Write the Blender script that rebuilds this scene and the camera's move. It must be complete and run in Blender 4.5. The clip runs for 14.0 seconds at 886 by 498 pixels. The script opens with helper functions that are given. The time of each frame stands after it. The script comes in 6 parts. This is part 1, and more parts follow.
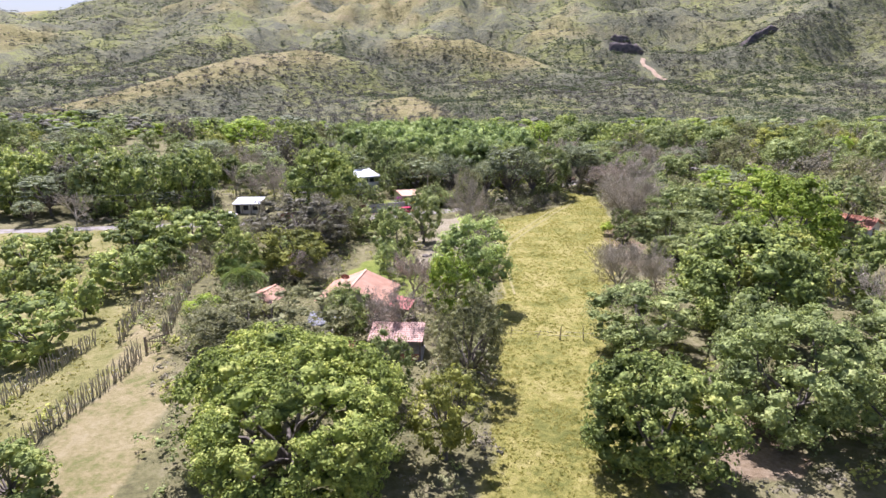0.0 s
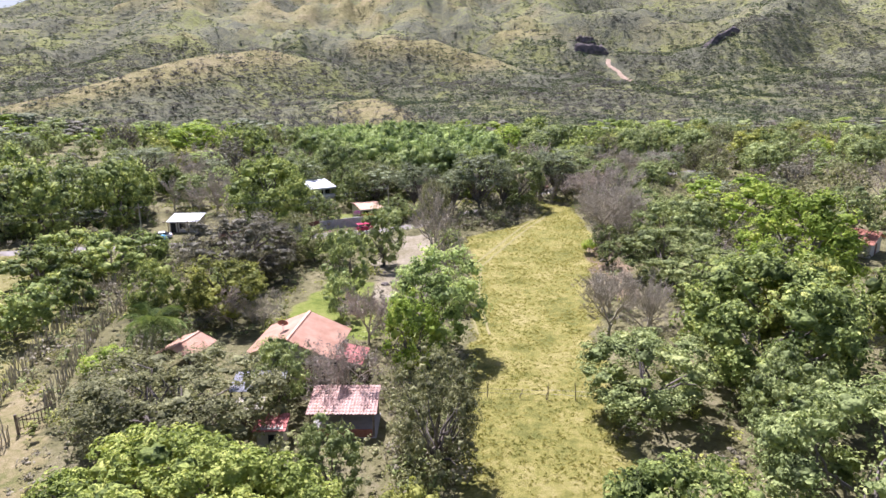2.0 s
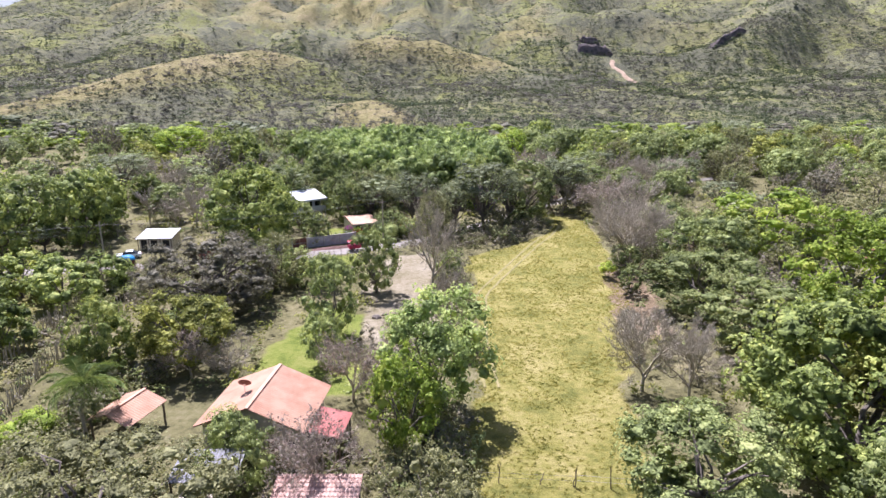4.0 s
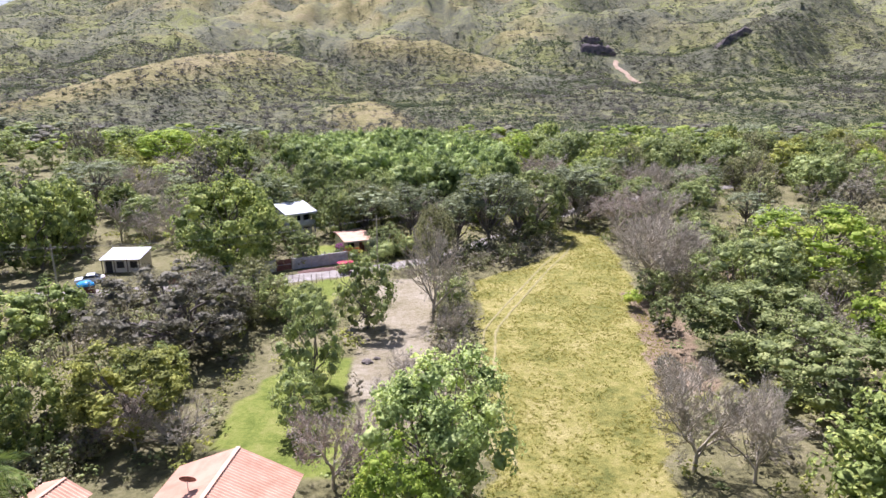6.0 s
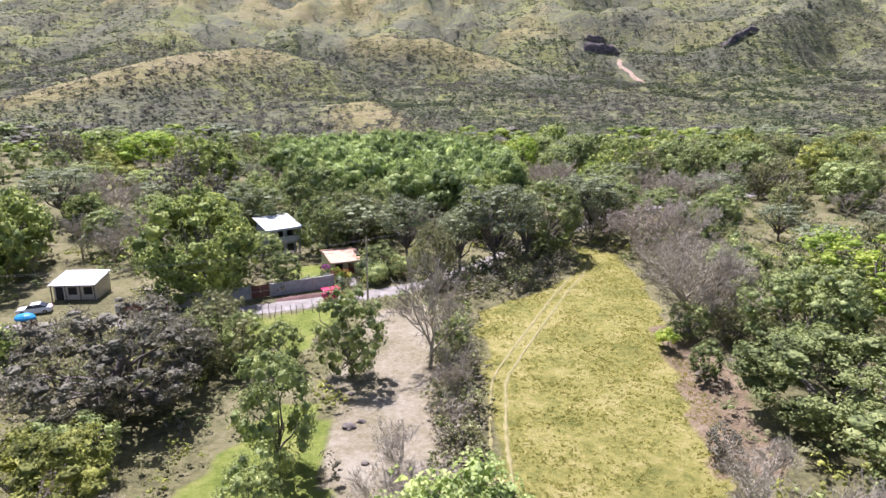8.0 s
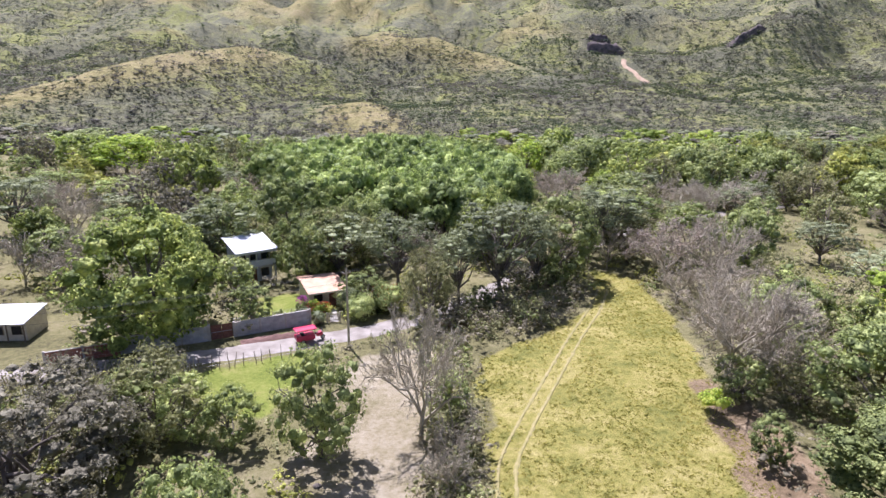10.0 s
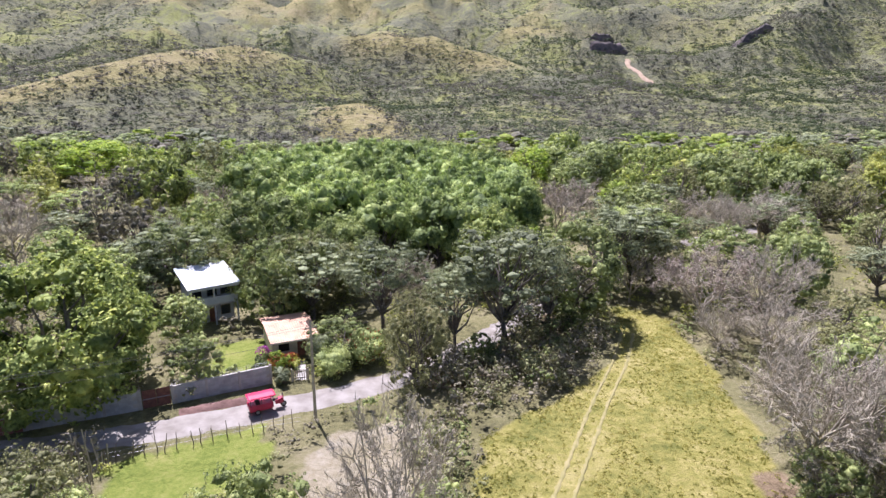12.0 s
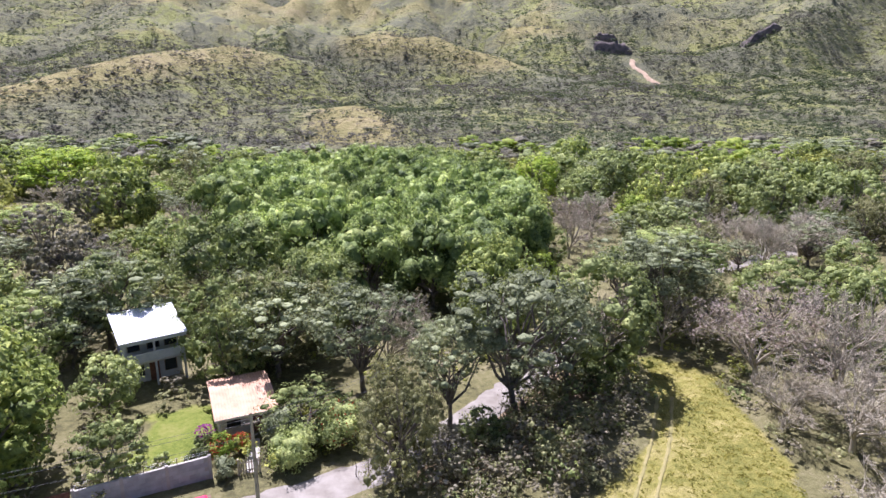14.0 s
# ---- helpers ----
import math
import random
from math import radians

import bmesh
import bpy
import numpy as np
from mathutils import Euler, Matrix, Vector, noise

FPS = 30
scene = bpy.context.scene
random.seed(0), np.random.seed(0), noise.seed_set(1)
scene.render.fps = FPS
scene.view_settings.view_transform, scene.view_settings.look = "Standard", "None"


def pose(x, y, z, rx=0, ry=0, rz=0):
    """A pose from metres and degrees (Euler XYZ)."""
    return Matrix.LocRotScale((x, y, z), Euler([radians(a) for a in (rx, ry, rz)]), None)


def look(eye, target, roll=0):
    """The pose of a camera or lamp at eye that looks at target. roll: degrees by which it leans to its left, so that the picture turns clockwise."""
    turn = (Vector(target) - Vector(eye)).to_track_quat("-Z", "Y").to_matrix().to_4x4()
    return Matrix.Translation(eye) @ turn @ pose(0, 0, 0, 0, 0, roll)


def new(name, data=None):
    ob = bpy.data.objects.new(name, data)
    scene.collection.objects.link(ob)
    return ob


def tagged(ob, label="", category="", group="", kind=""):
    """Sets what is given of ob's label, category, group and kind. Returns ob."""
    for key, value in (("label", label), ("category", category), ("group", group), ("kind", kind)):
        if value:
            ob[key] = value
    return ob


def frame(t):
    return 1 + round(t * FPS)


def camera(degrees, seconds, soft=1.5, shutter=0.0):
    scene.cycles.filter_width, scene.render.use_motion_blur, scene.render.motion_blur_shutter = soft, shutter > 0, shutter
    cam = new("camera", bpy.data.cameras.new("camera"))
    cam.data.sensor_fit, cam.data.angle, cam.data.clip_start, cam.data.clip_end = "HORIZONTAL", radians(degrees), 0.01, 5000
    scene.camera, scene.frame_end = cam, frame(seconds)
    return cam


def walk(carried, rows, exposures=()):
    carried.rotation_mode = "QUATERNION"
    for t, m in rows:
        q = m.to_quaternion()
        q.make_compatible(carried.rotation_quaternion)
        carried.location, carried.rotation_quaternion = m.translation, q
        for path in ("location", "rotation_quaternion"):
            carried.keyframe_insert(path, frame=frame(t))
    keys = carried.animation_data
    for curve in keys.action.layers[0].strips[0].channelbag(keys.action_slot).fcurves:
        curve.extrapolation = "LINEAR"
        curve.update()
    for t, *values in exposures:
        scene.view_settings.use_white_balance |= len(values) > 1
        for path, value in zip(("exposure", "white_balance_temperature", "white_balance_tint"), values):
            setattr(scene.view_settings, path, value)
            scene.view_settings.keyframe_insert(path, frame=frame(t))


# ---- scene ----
cam = camera(70.9, 14.0)
METRES, EYE, TILT, LEAN, TURN = 100.0, 31.0, -15.8, 0.0, 0.0
ROWS = [
    (0.0, 0.0, 0.0, 0.0, 0.0, 0.0, -0.0),
    (0.5, 0.0016, 0.0364, 0.0095, -1.96, 0.02, 0.55),
    (1.0, 0.0039, 0.0729, 0.0192, -3.04, 0.04, 0.83),
    (1.5, 0.0067, 0.1074, 0.0293, -3.0, 0.06, 0.81),
    (2.0, 0.0089, 0.1411, 0.0384, -2.97, 0.08, 0.81),
    (2.5, 0.0106, 0.1738, 0.0474, -2.95, 0.12, 0.79),
    (3.0, 0.0127, 0.205, 0.056, -2.93, 0.14, 0.77),
    (5.5, 0.0196, 0.3586, 0.1009, -2.91, 0.19, 0.69),
    (6.0, 0.0203, 0.3901, 0.11, -2.91, 0.19, 0.68),
    (6.5, 0.0215, 0.4223, 0.119, -2.9, 0.17, 0.64),
    (7.0, 0.0232, 0.4549, 0.128, -2.9, 0.15, 0.59),
    (7.5, 0.0253, 0.4881, 0.1374, -2.9, 0.13, 0.57),
    (8.0, 0.0277, 0.5197, 0.1464, -2.9, 0.12, 0.57),
    (10.5, 0.045, 0.6968, 0.1966, -2.85, 0.09, 0.46),
    (11.0, 0.0492, 0.7348, 0.2075, -2.84, 0.1, 0.46),
    (11.5, 0.0532, 0.7731, 0.2184, -2.83, 0.11, 0.45),
    (12.0, 0.0575, 0.8109, 0.2292, -2.83, 0.11, 0.47),
    (12.5, 0.0612, 0.8489, 0.2397, -2.81, 0.14, 0.5),
    (13.0, 0.0653, 0.8864, 0.2504, -2.8, 0.15, 0.47),
    (13.5, 0.0695, 0.9236, 0.2611, -2.8, 0.16, 0.48),
    (14.0, 0.073, 0.9589, 0.2725, -2.73, 0.18, 0.47),
]
walk(cam, [(t, pose(0, 0, EYE, TILT, LEAN, TURN) @ pose(METRES * x, METRES * y, METRES * z, 90 + pitch, roll, yaw)) for t, x, y, z, yaw, pitch, roll in ROWS], exposures=[(0.0, 1.04, 5740, 28), (14.0, 1.04, 5740, 28)])

# ---- sky, sun ----
SUN_ELEV, SUN_AZ = 60.0, -24.0      # degrees; azimuth from +y, minus is towards -x
world = bpy.data.worlds.new("sky_world")
scene.world = world
world.use_nodes = True
wn = world.node_tree.nodes
wl = world.node_tree.links
sky = wn.new("ShaderNodeTexSky")
sky.sky_type = "NISHITA"
sky.sun_disc = False
sky.sun_elevation = radians(SUN_ELEV)
sky.sun_rotation = radians(SUN_AZ)
sky.dust_density = 2.0
wn["Background"].inputs["Strength"].default_value = 0.063
wl.new(sky.outputs["Color"], wn["Background"].inputs["Color"])
sun_data = bpy.data.lights.new("sun", "SUN")
sun_data.energy = 5.0
sun_data.angle = radians(0.53)
sun_data.color = (1.0, 0.96, 0.90)
sun = new("sun", sun_data)
_d = Vector((math.sin(radians(SUN_AZ)) * math.cos(radians(SUN_ELEV)), math.cos(radians(SUN_AZ)) * math.cos(radians(SUN_ELEV)), math.sin(radians(SUN_ELEV))))
sun.matrix_world = look(_d * 300, (0, 0, 0))

# ---- materials ----


def nodes_of(name):
    m = bpy.data.materials.new(name)
    m.use_nodes = True
    nt = m.node_tree
    return m, nt, nt.nodes, nt.links, nt.nodes["Principled BSDF"]


def ramp_node(nt, stops):
    r = nt.nodes.new("ShaderNodeValToRGB")
    e = r.color_ramp.elements
    while len(e) < len(stops):
        e.new(0.5)
    for k, (pos, c) in zip(e, stops):
        k.position = pos
        k.color = (*c, 1)
    return r


def noise_node(nt, scale, detail=4.0, rough=0.55, world_space=True):
    n = nt.nodes.new("ShaderNodeTexNoise")
    n.inputs["Scale"].default_value = scale
    n.inputs["Detail"].default_value = detail
    n.inputs["Roughness"].default_value = rough
    if world_space:
        g = nt.nodes.new("ShaderNodeNewGeometry")
        nt.links.new(g.outputs["Position"], n.inputs["Vector"])
    return n


def mix_node(nt, a, b, fac, mode="MIX"):
    m = nt.nodes.new("ShaderNodeMix")
    m.data_type = "RGBA"
    m.blend_type = mode
    for sock, v in ((m.inputs[6], a), (m.inputs[7], b), (m.inputs[0], fac)):
        if hasattr(v, "links"):
            nt.links.new(v, sock)
        elif isinstance(v, (tuple, list)):
            sock.default_value = (*v, 1)
        else:
            sock.default_value = v
    return m.outputs[2]


def plain(name, c1, c2, scale=3.0, rough=0.8, bump=0.2, bump_scale=20.0, metal=0.0, spec=0.3, vary=0.0):
    """A surface of two mottled colours with fine relief."""
    m, nt, n, l, b = nodes_of(name)
    nz = noise_node(nt, scale, 5.0, 0.6)
    r = ramp_node(nt, [(0.35, c1), (0.65, c2)])
    l.new(nz.outputs["Fac"], r.inputs["Fac"])
    col = r.outputs["Color"]
    if vary:
        oi = n.new("ShaderNodeObjectInfo")
        hs = n.new("ShaderNodeHueSaturation")
        mr = n.new("ShaderNodeMapRange")
        mr.inputs["To Min"].default_value, mr.inputs["To Max"].default_value = 1 - vary, 1 + vary
        l.new(oi.outputs["Random"], mr.inputs["Value"])
        l.new(mr.outputs["Result"], hs.inputs["Value"])
        l.new(col, hs.inputs["Color"])
        col = hs.outputs["Color"]
    l.new(col, b.inputs["Base Color"])
    b.inputs["Roughness"].default_value = rough
    b.inputs["Metallic"].default_value = metal
    b.inputs["Specular IOR Level"].default_value = spec
    if bump:
        n2 = noise_node(nt, bump_scale, 4.0, 0.6)
        bp = n.new("ShaderNodeBump")
        bp.inputs["Strength"].default_value = bump
        bp.inputs["Distance"].default_value = 0.05
        l.new(n2.outputs["Fac"], bp.inputs["Height"])
        l.new(bp.outputs["Normal"], b.inputs["Normal"])
    return m


def leaf(name, dark, mid, light, rough=0.55, through_light=0.34, spec=0.14, obj_vary=0.18, clump=0.17):
    """Leaves: hue differs leaf by leaf, clump by clump and tree by tree; light passes through."""
    m, nt, n, l, b = nodes_of(name)
    g = n.new("ShaderNodeNewGeometry")
    r = ramp_node(nt, [(0.0, dark), (0.5, mid), (1.0, light)])
    nz = noise_node(nt, 0.55, 3.0, 0.6)
    ad = n.new("ShaderNodeMath")
    ad.operation = "MULTIPLY_ADD"
    l.new(g.outputs["Random Per Island"], ad.inputs[0])
    ad.inputs[1].default_value = 0.42
    sb = n.new("ShaderNodeMapRange")
    sb.inputs["From Min"].default_value, sb.inputs["From Max"].default_value = 0.3, 0.7
    sb.inputs["To Min"].default_value, sb.inputs["To Max"].default_value = -0.05, 0.5
    l.new(nz.outputs["Fac"], sb.inputs["Value"])
    big = noise_node(nt, 0.11, 2.0, 0.5)
    b2 = n.new("ShaderNodeMapRange")
    b2.inputs["From Min"].default_value, b2.inputs["From Max"].default_value = 0.3, 0.7
    b2.inputs["To Min"].default_value, b2.inputs["To Max"].default_value = -0.16, 0.2
    l.new(big.outputs["Fac"], b2.inputs["Value"])
    sm = n.new("ShaderNodeMath")
    l.new(sb.outputs["Result"], sm.inputs[0])
    l.new(b2.outputs["Result"], sm.inputs[1])
    cz = n.new("ShaderNodeTexVoronoi")
    cz.inputs["Scale"].default_value = 2.3
    wob = noise_node(nt, 2.6, 2.0, 0.6)
    wm = n.new("ShaderNodeVectorMath")
    wm.operation = "MULTIPLY_ADD"
    l.new(wob.outputs["Color"], wm.inputs[0])
    wm.inputs[1].default_value = (0.5, 0.5, 0.5)
    l.new(g.outputs["Position"], wm.inputs[2])
    l.new(wm.outputs[0], cz.inputs["Vector"])
    cs = n.new("ShaderNodeSeparateColor")
    l.new(cz.outputs["Color"], cs.inputs[0])
    b3 = n.new("ShaderNodeMapRange")
    b3.inputs["From Min"].default_value, b3.inputs["From Max"].default_value = 0.0, 1.0
    b3.inputs["To Min"].default_value, b3.inputs["To Max"].default_value = -clump, clump
    l.new(cs.outputs["Red"], b3.inputs["Value"])
    s3 = n.new("ShaderNodeMath")
    l.new(sm.outputs[0], s3.inputs[0])
    l.new(b3.outputs["Result"], s3.inputs[1])
    l.new(s3.outputs[0], ad.inputs[2])
    l.new(ad.outputs[0], r.inputs["Fac"])
    oi = n.new("ShaderNodeObjectInfo")
    hs = n.new("ShaderNodeHueSaturation")
    mr = n.new("ShaderNodeMapRange")
    mr.inputs["To Min"].default_value, mr.inputs["To Max"].default_value = 1 - obj_vary, 1 + obj_vary
    l.new(oi.outputs["Random"], mr.inputs["Value"])
    l.new(mr.outputs["Result"], hs.inputs["Value"])
    l.new(r.outputs["Color"], hs.inputs["Color"])
    l.new(hs.outputs["Color"], b.inputs["Base Color"])
    b.inputs["Roughness"].default_value = rough
    b.inputs["Specular IOR Level"].default_value = spec
    bp = n.new("ShaderNodeBump")
    bp.inputs["Strength"].default_value = 0.5
    bp.inputs["Distance"].default_value = 0.3
    bz = noise_node(nt, 5.5, 3.0, 0.7)
    bh = n.new("ShaderNodeMath")
    bh.operation = "MULTIPLY_ADD"
    l.new(cz.outputs["Distance"], bh.inputs[0])
    bh.inputs[1].default_value = -1.3
    l.new(bz.outputs["Fac"], bh.inputs[2])
    l.new(bh.outputs[0], bp.inputs["Height"])
    l.new(bp.outputs["Normal"], b.inputs["Normal"])
    tr = n.new("ShaderNodeBsdfTranslucent")
    tc = mix_node(nt, hs.outputs["Color"], (1.0, 1.0, 0.25), 0.25, "MULTIPLY")
    l.new(tc, tr.inputs["Color"])
    mx = n.new("ShaderNodeMixShader")
    mx.inputs[0].default_value = through_light
    out = n["Material Output"]
    l.new(b.outputs[0], mx.inputs[1])
    l.new(tr.outputs[0], mx.inputs[2])
    l.new(mx.outputs[0], out.inputs["Surface"])
    return m


MAT = {
    "mango": leaf("mango_leaf", (0.060, 0.086, 0.027), (0.290, 0.360, 0.102), (0.720, 0.744, 0.223)),
    "grove": leaf("grove_mango_leaf", (0.066, 0.107, 0.036), (0.317, 0.412, 0.134), (0.699, 0.771, 0.266)),
    "mangolime": leaf("young_mango_leaf", (0.060, 0.090, 0.028), (0.320, 0.385, 0.090), (0.680, 0.690, 0.200)),
    "green": leaf("green_leaf", (0.071, 0.093, 0.037), (0.297, 0.356, 0.129), (0.596, 0.636, 0.246)),
    "lime": leaf("lime_leaf", (0.100, 0.153, 0.025), (0.360, 0.480, 0.078), (0.699, 0.720, 0.168), through_light=0.45),
    "light": leaf("light_green_leaf", (0.123, 0.170, 0.056), (0.403, 0.494, 0.179), (0.679, 0.720, 0.300), through_light=0.45),
    "olive": leaf("olive_leaf", (0.097, 0.116, 0.065), (0.303, 0.339, 0.190), (0.457, 0.491, 0.276)),
    "yellow": leaf("yellow_leaf", (0.100, 0.118, 0.032), (0.360, 0.380, 0.091), (0.684, 0.677, 0.176)),
    "brown": leaf("dry_leaf", (0.089, 0.095, 0.046), (0.283, 0.287, 0.138), (0.552, 0.545, 0.269), through_light=0.4),
    # hillside scrub: blue raised in all three colours to carry distance haze
    "scrub": leaf("hazy_scrub_leaf", (0.061, 0.069, 0.045), (0.108, 0.121, 0.073), (0.184, 0.203, 0.113), through_light=0.45),
    "scrubdry": leaf("hazy_dry_scrub_leaf", (0.088, 0.085, 0.074), (0.144, 0.137, 0.118), (0.225, 0.212, 0.178), through_light=0.45),
    "scrubgreen": leaf("hazy_green_scrub_leaf", (0.042, 0.059, 0.032), (0.080, 0.108, 0.051), (0.155, 0.191, 0.083), through_light=0.45),
    "grey": leaf("grey_leaf", (0.092, 0.087, 0.062), (0.250, 0.235, 0.165), (0.445, 0.420, 0.297), through_light=0.35),
    "twigs": leaf("dry_twig_brush", (0.117, 0.105, 0.069), (0.271, 0.244, 0.166), (0.430, 0.388, 0.277), through_light=0.3),
    "pink": leaf("pinkish_dry_leaf", (0.220, 0.171, 0.156), (0.368, 0.300, 0.261), (0.506, 0.429, 0.381), through_light=0.35),
    "bark": plain("bark", (0.10, 0.085, 0.07), (0.22, 0.19, 0.16), 2.0, 0.9, 0.5, 14),
    "greybark": plain("grey_bark", (0.30, 0.265, 0.195), (0.47, 0.42, 0.32), 1.5, 0.9, 0.4, 14),
}

# ---- ground ----


def smooth(a, b, v):
    u = np.clip((v - a) / (b - a), 0, 1)
    return u * u * (3 - 2 * u)


def vnoise(x, y, seed=0):
    """Smooth value noise, about 0 to 1, over arrays."""
    xi, yi = np.floor(x).astype(np.int64), np.floor(y).astype(np.int64)
    fx, fy = x - xi, y - yi
    fx, fy = fx * fx * (3 - 2 * fx), fy * fy * (3 - 2 * fy)

    def h(i, j):
        v = (i * 374761393 + j * 668265263 + seed * 1442695041) & 0xFFFFFFFF
        v = ((v ^ (v >> 13)) * 1274126177) & 0xFFFFFFFF
        return ((v ^ (v >> 16)) & 0xFFFF) / 65535.0

    return (h(xi, yi) * (1 - fx) + h(xi + 1, yi) * fx) * (1 - fy) + (h(xi, yi + 1) * (1 - fx) + h(xi + 1, yi + 1) * fx) * fy


def fbm(x, y, scale, octaves=4, seed=0, ridged=False):
    s, a, f, tot = 0.0, 1.0, 1.0 / scale, 0.0
    for o in range(octaves):
        v = vnoise(x * f + 31.7 * o, y * f - 17.3 * o, seed + o)
        if ridged:
            v = 1 - np.abs(2 * v - 1)
        s = s + a * v
        tot += a
        a, f = a * 0.5, f * 2.03
    return s / tot


def seg_dist(x, y, pts):
    """Distance to a polyline, and the third coordinate carried along it."""
    best, val = np.full(np.shape(x), 1e9), np.zeros(np.shape(x))
    for (ax, ay, az), (bx, by, bz) in zip(pts[:-1], pts[1:]):
        dx, dy = bx - ax, by - ay
        u = np.clip(((x - ax) * dx + (y - ay) * dy) / (dx * dx + dy * dy), 0, 1)
        d = np.hypot(x - ax - u * dx, y - ay - u * dy)
        v = az + u * (bz - az)
        val = np.where(d < best, v, val)
        best = np.minimum(best, d)
    return best, val


RIDGE_WEST = [(-75, 640, 38), (-125, 590, 47), (-150, 540, 43), (-163, 495, 38), (-178, 458, 31), (-215, 424, 17), (-260, 395, 5)]
RIDGE_MID = [(-120, 800, 60), (-30, 775, 58), (28, 762, 65), (80, 725, 46), (125, 680, 28)]
KNOLL = [(-70, 470, 9), (-27, 455, 14), (-22, 415, 10), (-18, 385, 4)]
QUARRY_SPUR = [(560, 900, 130), (430, 790, 82), (357, 738, 60), (300, 738, 47), (212, 768, 50), (150, 800, 56)]
SPURS = [[(-420, 1250, 190), (-330, 980, 105), (-300, 760, 52), (-330, 600, 18)],
         [(60, 1350, 230), (30, 1080, 150), (10, 930, 98), (-20, 820, 70)],
         [(300, 1350, 230), (230, 1050, 140), (170, 880, 78), (150, 760, 42)],
         [(620, 1200, 210), (520, 950, 120), (430, 800, 70), (360, 700, 34)],
         [(900, 1000, 190), (760, 800, 100), (640, 640, 42), (560, 540, 12)]]


def spur_line(x, y):
    """1 along the crests of the mountain's spurs, 0 in its gullies."""
    return smooth(0.42, 0.72, fbm(x, y * 0.6, 210, 5, 11, True))


def height(x, y):
    x, y = np.asarray(x, float), np.asarray(y, float)
    near = 0.9 * (1 - smooth(40, 125, y)) + 0.5 * (fbm(x, y, 22, 3, 5) - 0.5) * smooth(0, 60, np.abs(y - 60) + 40)
    r = y + 0.10 * np.abs(x) - 20 * np.sin(x / 140.0)
    base = np.interp(r, [-1e5, 345, 440, 520, 640, 760, 880, 1000, 1200, 1500, 1900, 4000], [0, 0, 3.5, 8, 17, 32, 60, 92, 150, 235, 290, 300])
    side = np.degrees(np.arctan2(x, np.maximum(y, 1)))
    base = np.minimum(base, np.interp(side, [-70, -36, -30, -24, -15, 0], [70, 130, 146, 174, 236, 400]))
    amp = smooth(420, 900, r)
    base = base + amp * (fbm(x, y * 0.6, 210, 5, 11, True) - 0.55) * 105 + smooth(400, 600, r) * (fbm(x, y, 60, 4, 23, True) - 0.5) * 22
    for pts, w in [(RIDGE_WEST, 62), (RIDGE_MID, 70), (KNOLL, 36), (QUARRY_SPUR, 74)] + [(s, 85) for s in SPURS]:
        d, v = seg_dist(x, y, pts)
        b = v * np.exp(-(d / w) ** 2) + 3.0 * np.exp(-(d / w) ** 2) * (fbm(x, y, 30, 3, 7) - 0.5)
        base = np.maximum(base, b) + 0.15 * np.minimum(base, b) * np.exp(-(d / w) ** 2)
    # quarry bench and scarp
    q = np.exp(-(((x - 211) / 30) ** 2 + ((y - 764) / 16) ** 2))
    base = base + 8 * smooth(0.25, 0.6, q) * smooth(757, 764, y)
    behind = smooth(-60, -900, y) * 40
    return near + base + behind


def zat(x, y):
    return float(height(np.array([x]), np.array([y]))[0])


def in_poly(x, y, poly):
    inside = np.zeros(np.shape(x), bool)
    for (x1, y1), (x2, y2) in zip(poly, poly[1:] + poly[:1]):
        c = ((y1 > y) != (y2 > y)) & (x < (x2 - x1) * (y - y1) / (y2 - y1 + 1e-12) + x1)
        inside ^= c
    return inside


FIELD = [(1, 20), (4, 46), (6, 70), (10, 100), (11, 126), (11.5, 133), (20, 139), (27, 145.5), (30.5, 153), (34.5, 166), (40, 160), (38, 142), (31, 102), (23, 84), (19, 62), (16, 44), (15, 20)]
FIELD_BACK = [(1, 22), (15, 22), (13, -90), (-8, -90)]
CLEARING = [(-5, 88), (5, 88), (8, 110), (8, 136), (-2, 134), (-5, 116)]
LAWNS = [[(-19.5, 130.5), (-8, 135), (-5, 131), (-10, 122), (-17, 122)],
         [(-17, 144), (-10.5, 146.5), (-9, 151), (-13, 156), (-18, 153)],
         [(-14, 80), (-4, 84), (-4, 92), (-6, 109), (-10, 109), (-16, 96)]]
SOIL = [[(26, 96), (34, 96), (38, 118), (34, 128), (30, 108)], [(22, 41), (30, 42), (29, 51), (23, 50)], [(56, 112), (60, 112), (58, 140), (52, 140)], [(7, 141), (14, 143), (22, 150), (31, 164), (36, 174), (30, 172), (18, 158), (8, 149)]]
LANE = [(-31, 30), (-25, 28), (-24, 44), (-29, 60), (-36, 72), (-40, 72), (-34, 58), (-34, 48)]
ORCHARD = [(-100, 50), (-52, 40), (-35, 38), (-34, 62), (-40, 72), (-44, 110), (-60, 128), (-110, 120)]


def paint(x, y):
    """Ground cover at each place: dry grass, bare earth, mown lawn, pale sand."""
    jx, jy = x + 3.0 * (fbm(x, y, 7, 3, 41) - 0.5), y + 3.0 * (fbm(x, y, 7, 3, 42) - 0.5)
    field = (in_poly(jx, jy, FIELD) | in_poly(jx, jy, FIELD_BACK)).astype(float)
    sand = in_poly(jx, jy, CLEARING).astype(float)
    lawn = sum(in_poly(jx, jy, p) for p in LAWNS).astype(float)
    soil = sum(in_poly(jx, jy, p) for p in SOIL).astype(float)
    lane = in_poly(jx, jy, LANE).astype(float)
    orch = in_poly(jx, jy, ORCHARD).astype(float)
    return field, sand, lawn, np.clip(soil, 0, 1), orch, lane


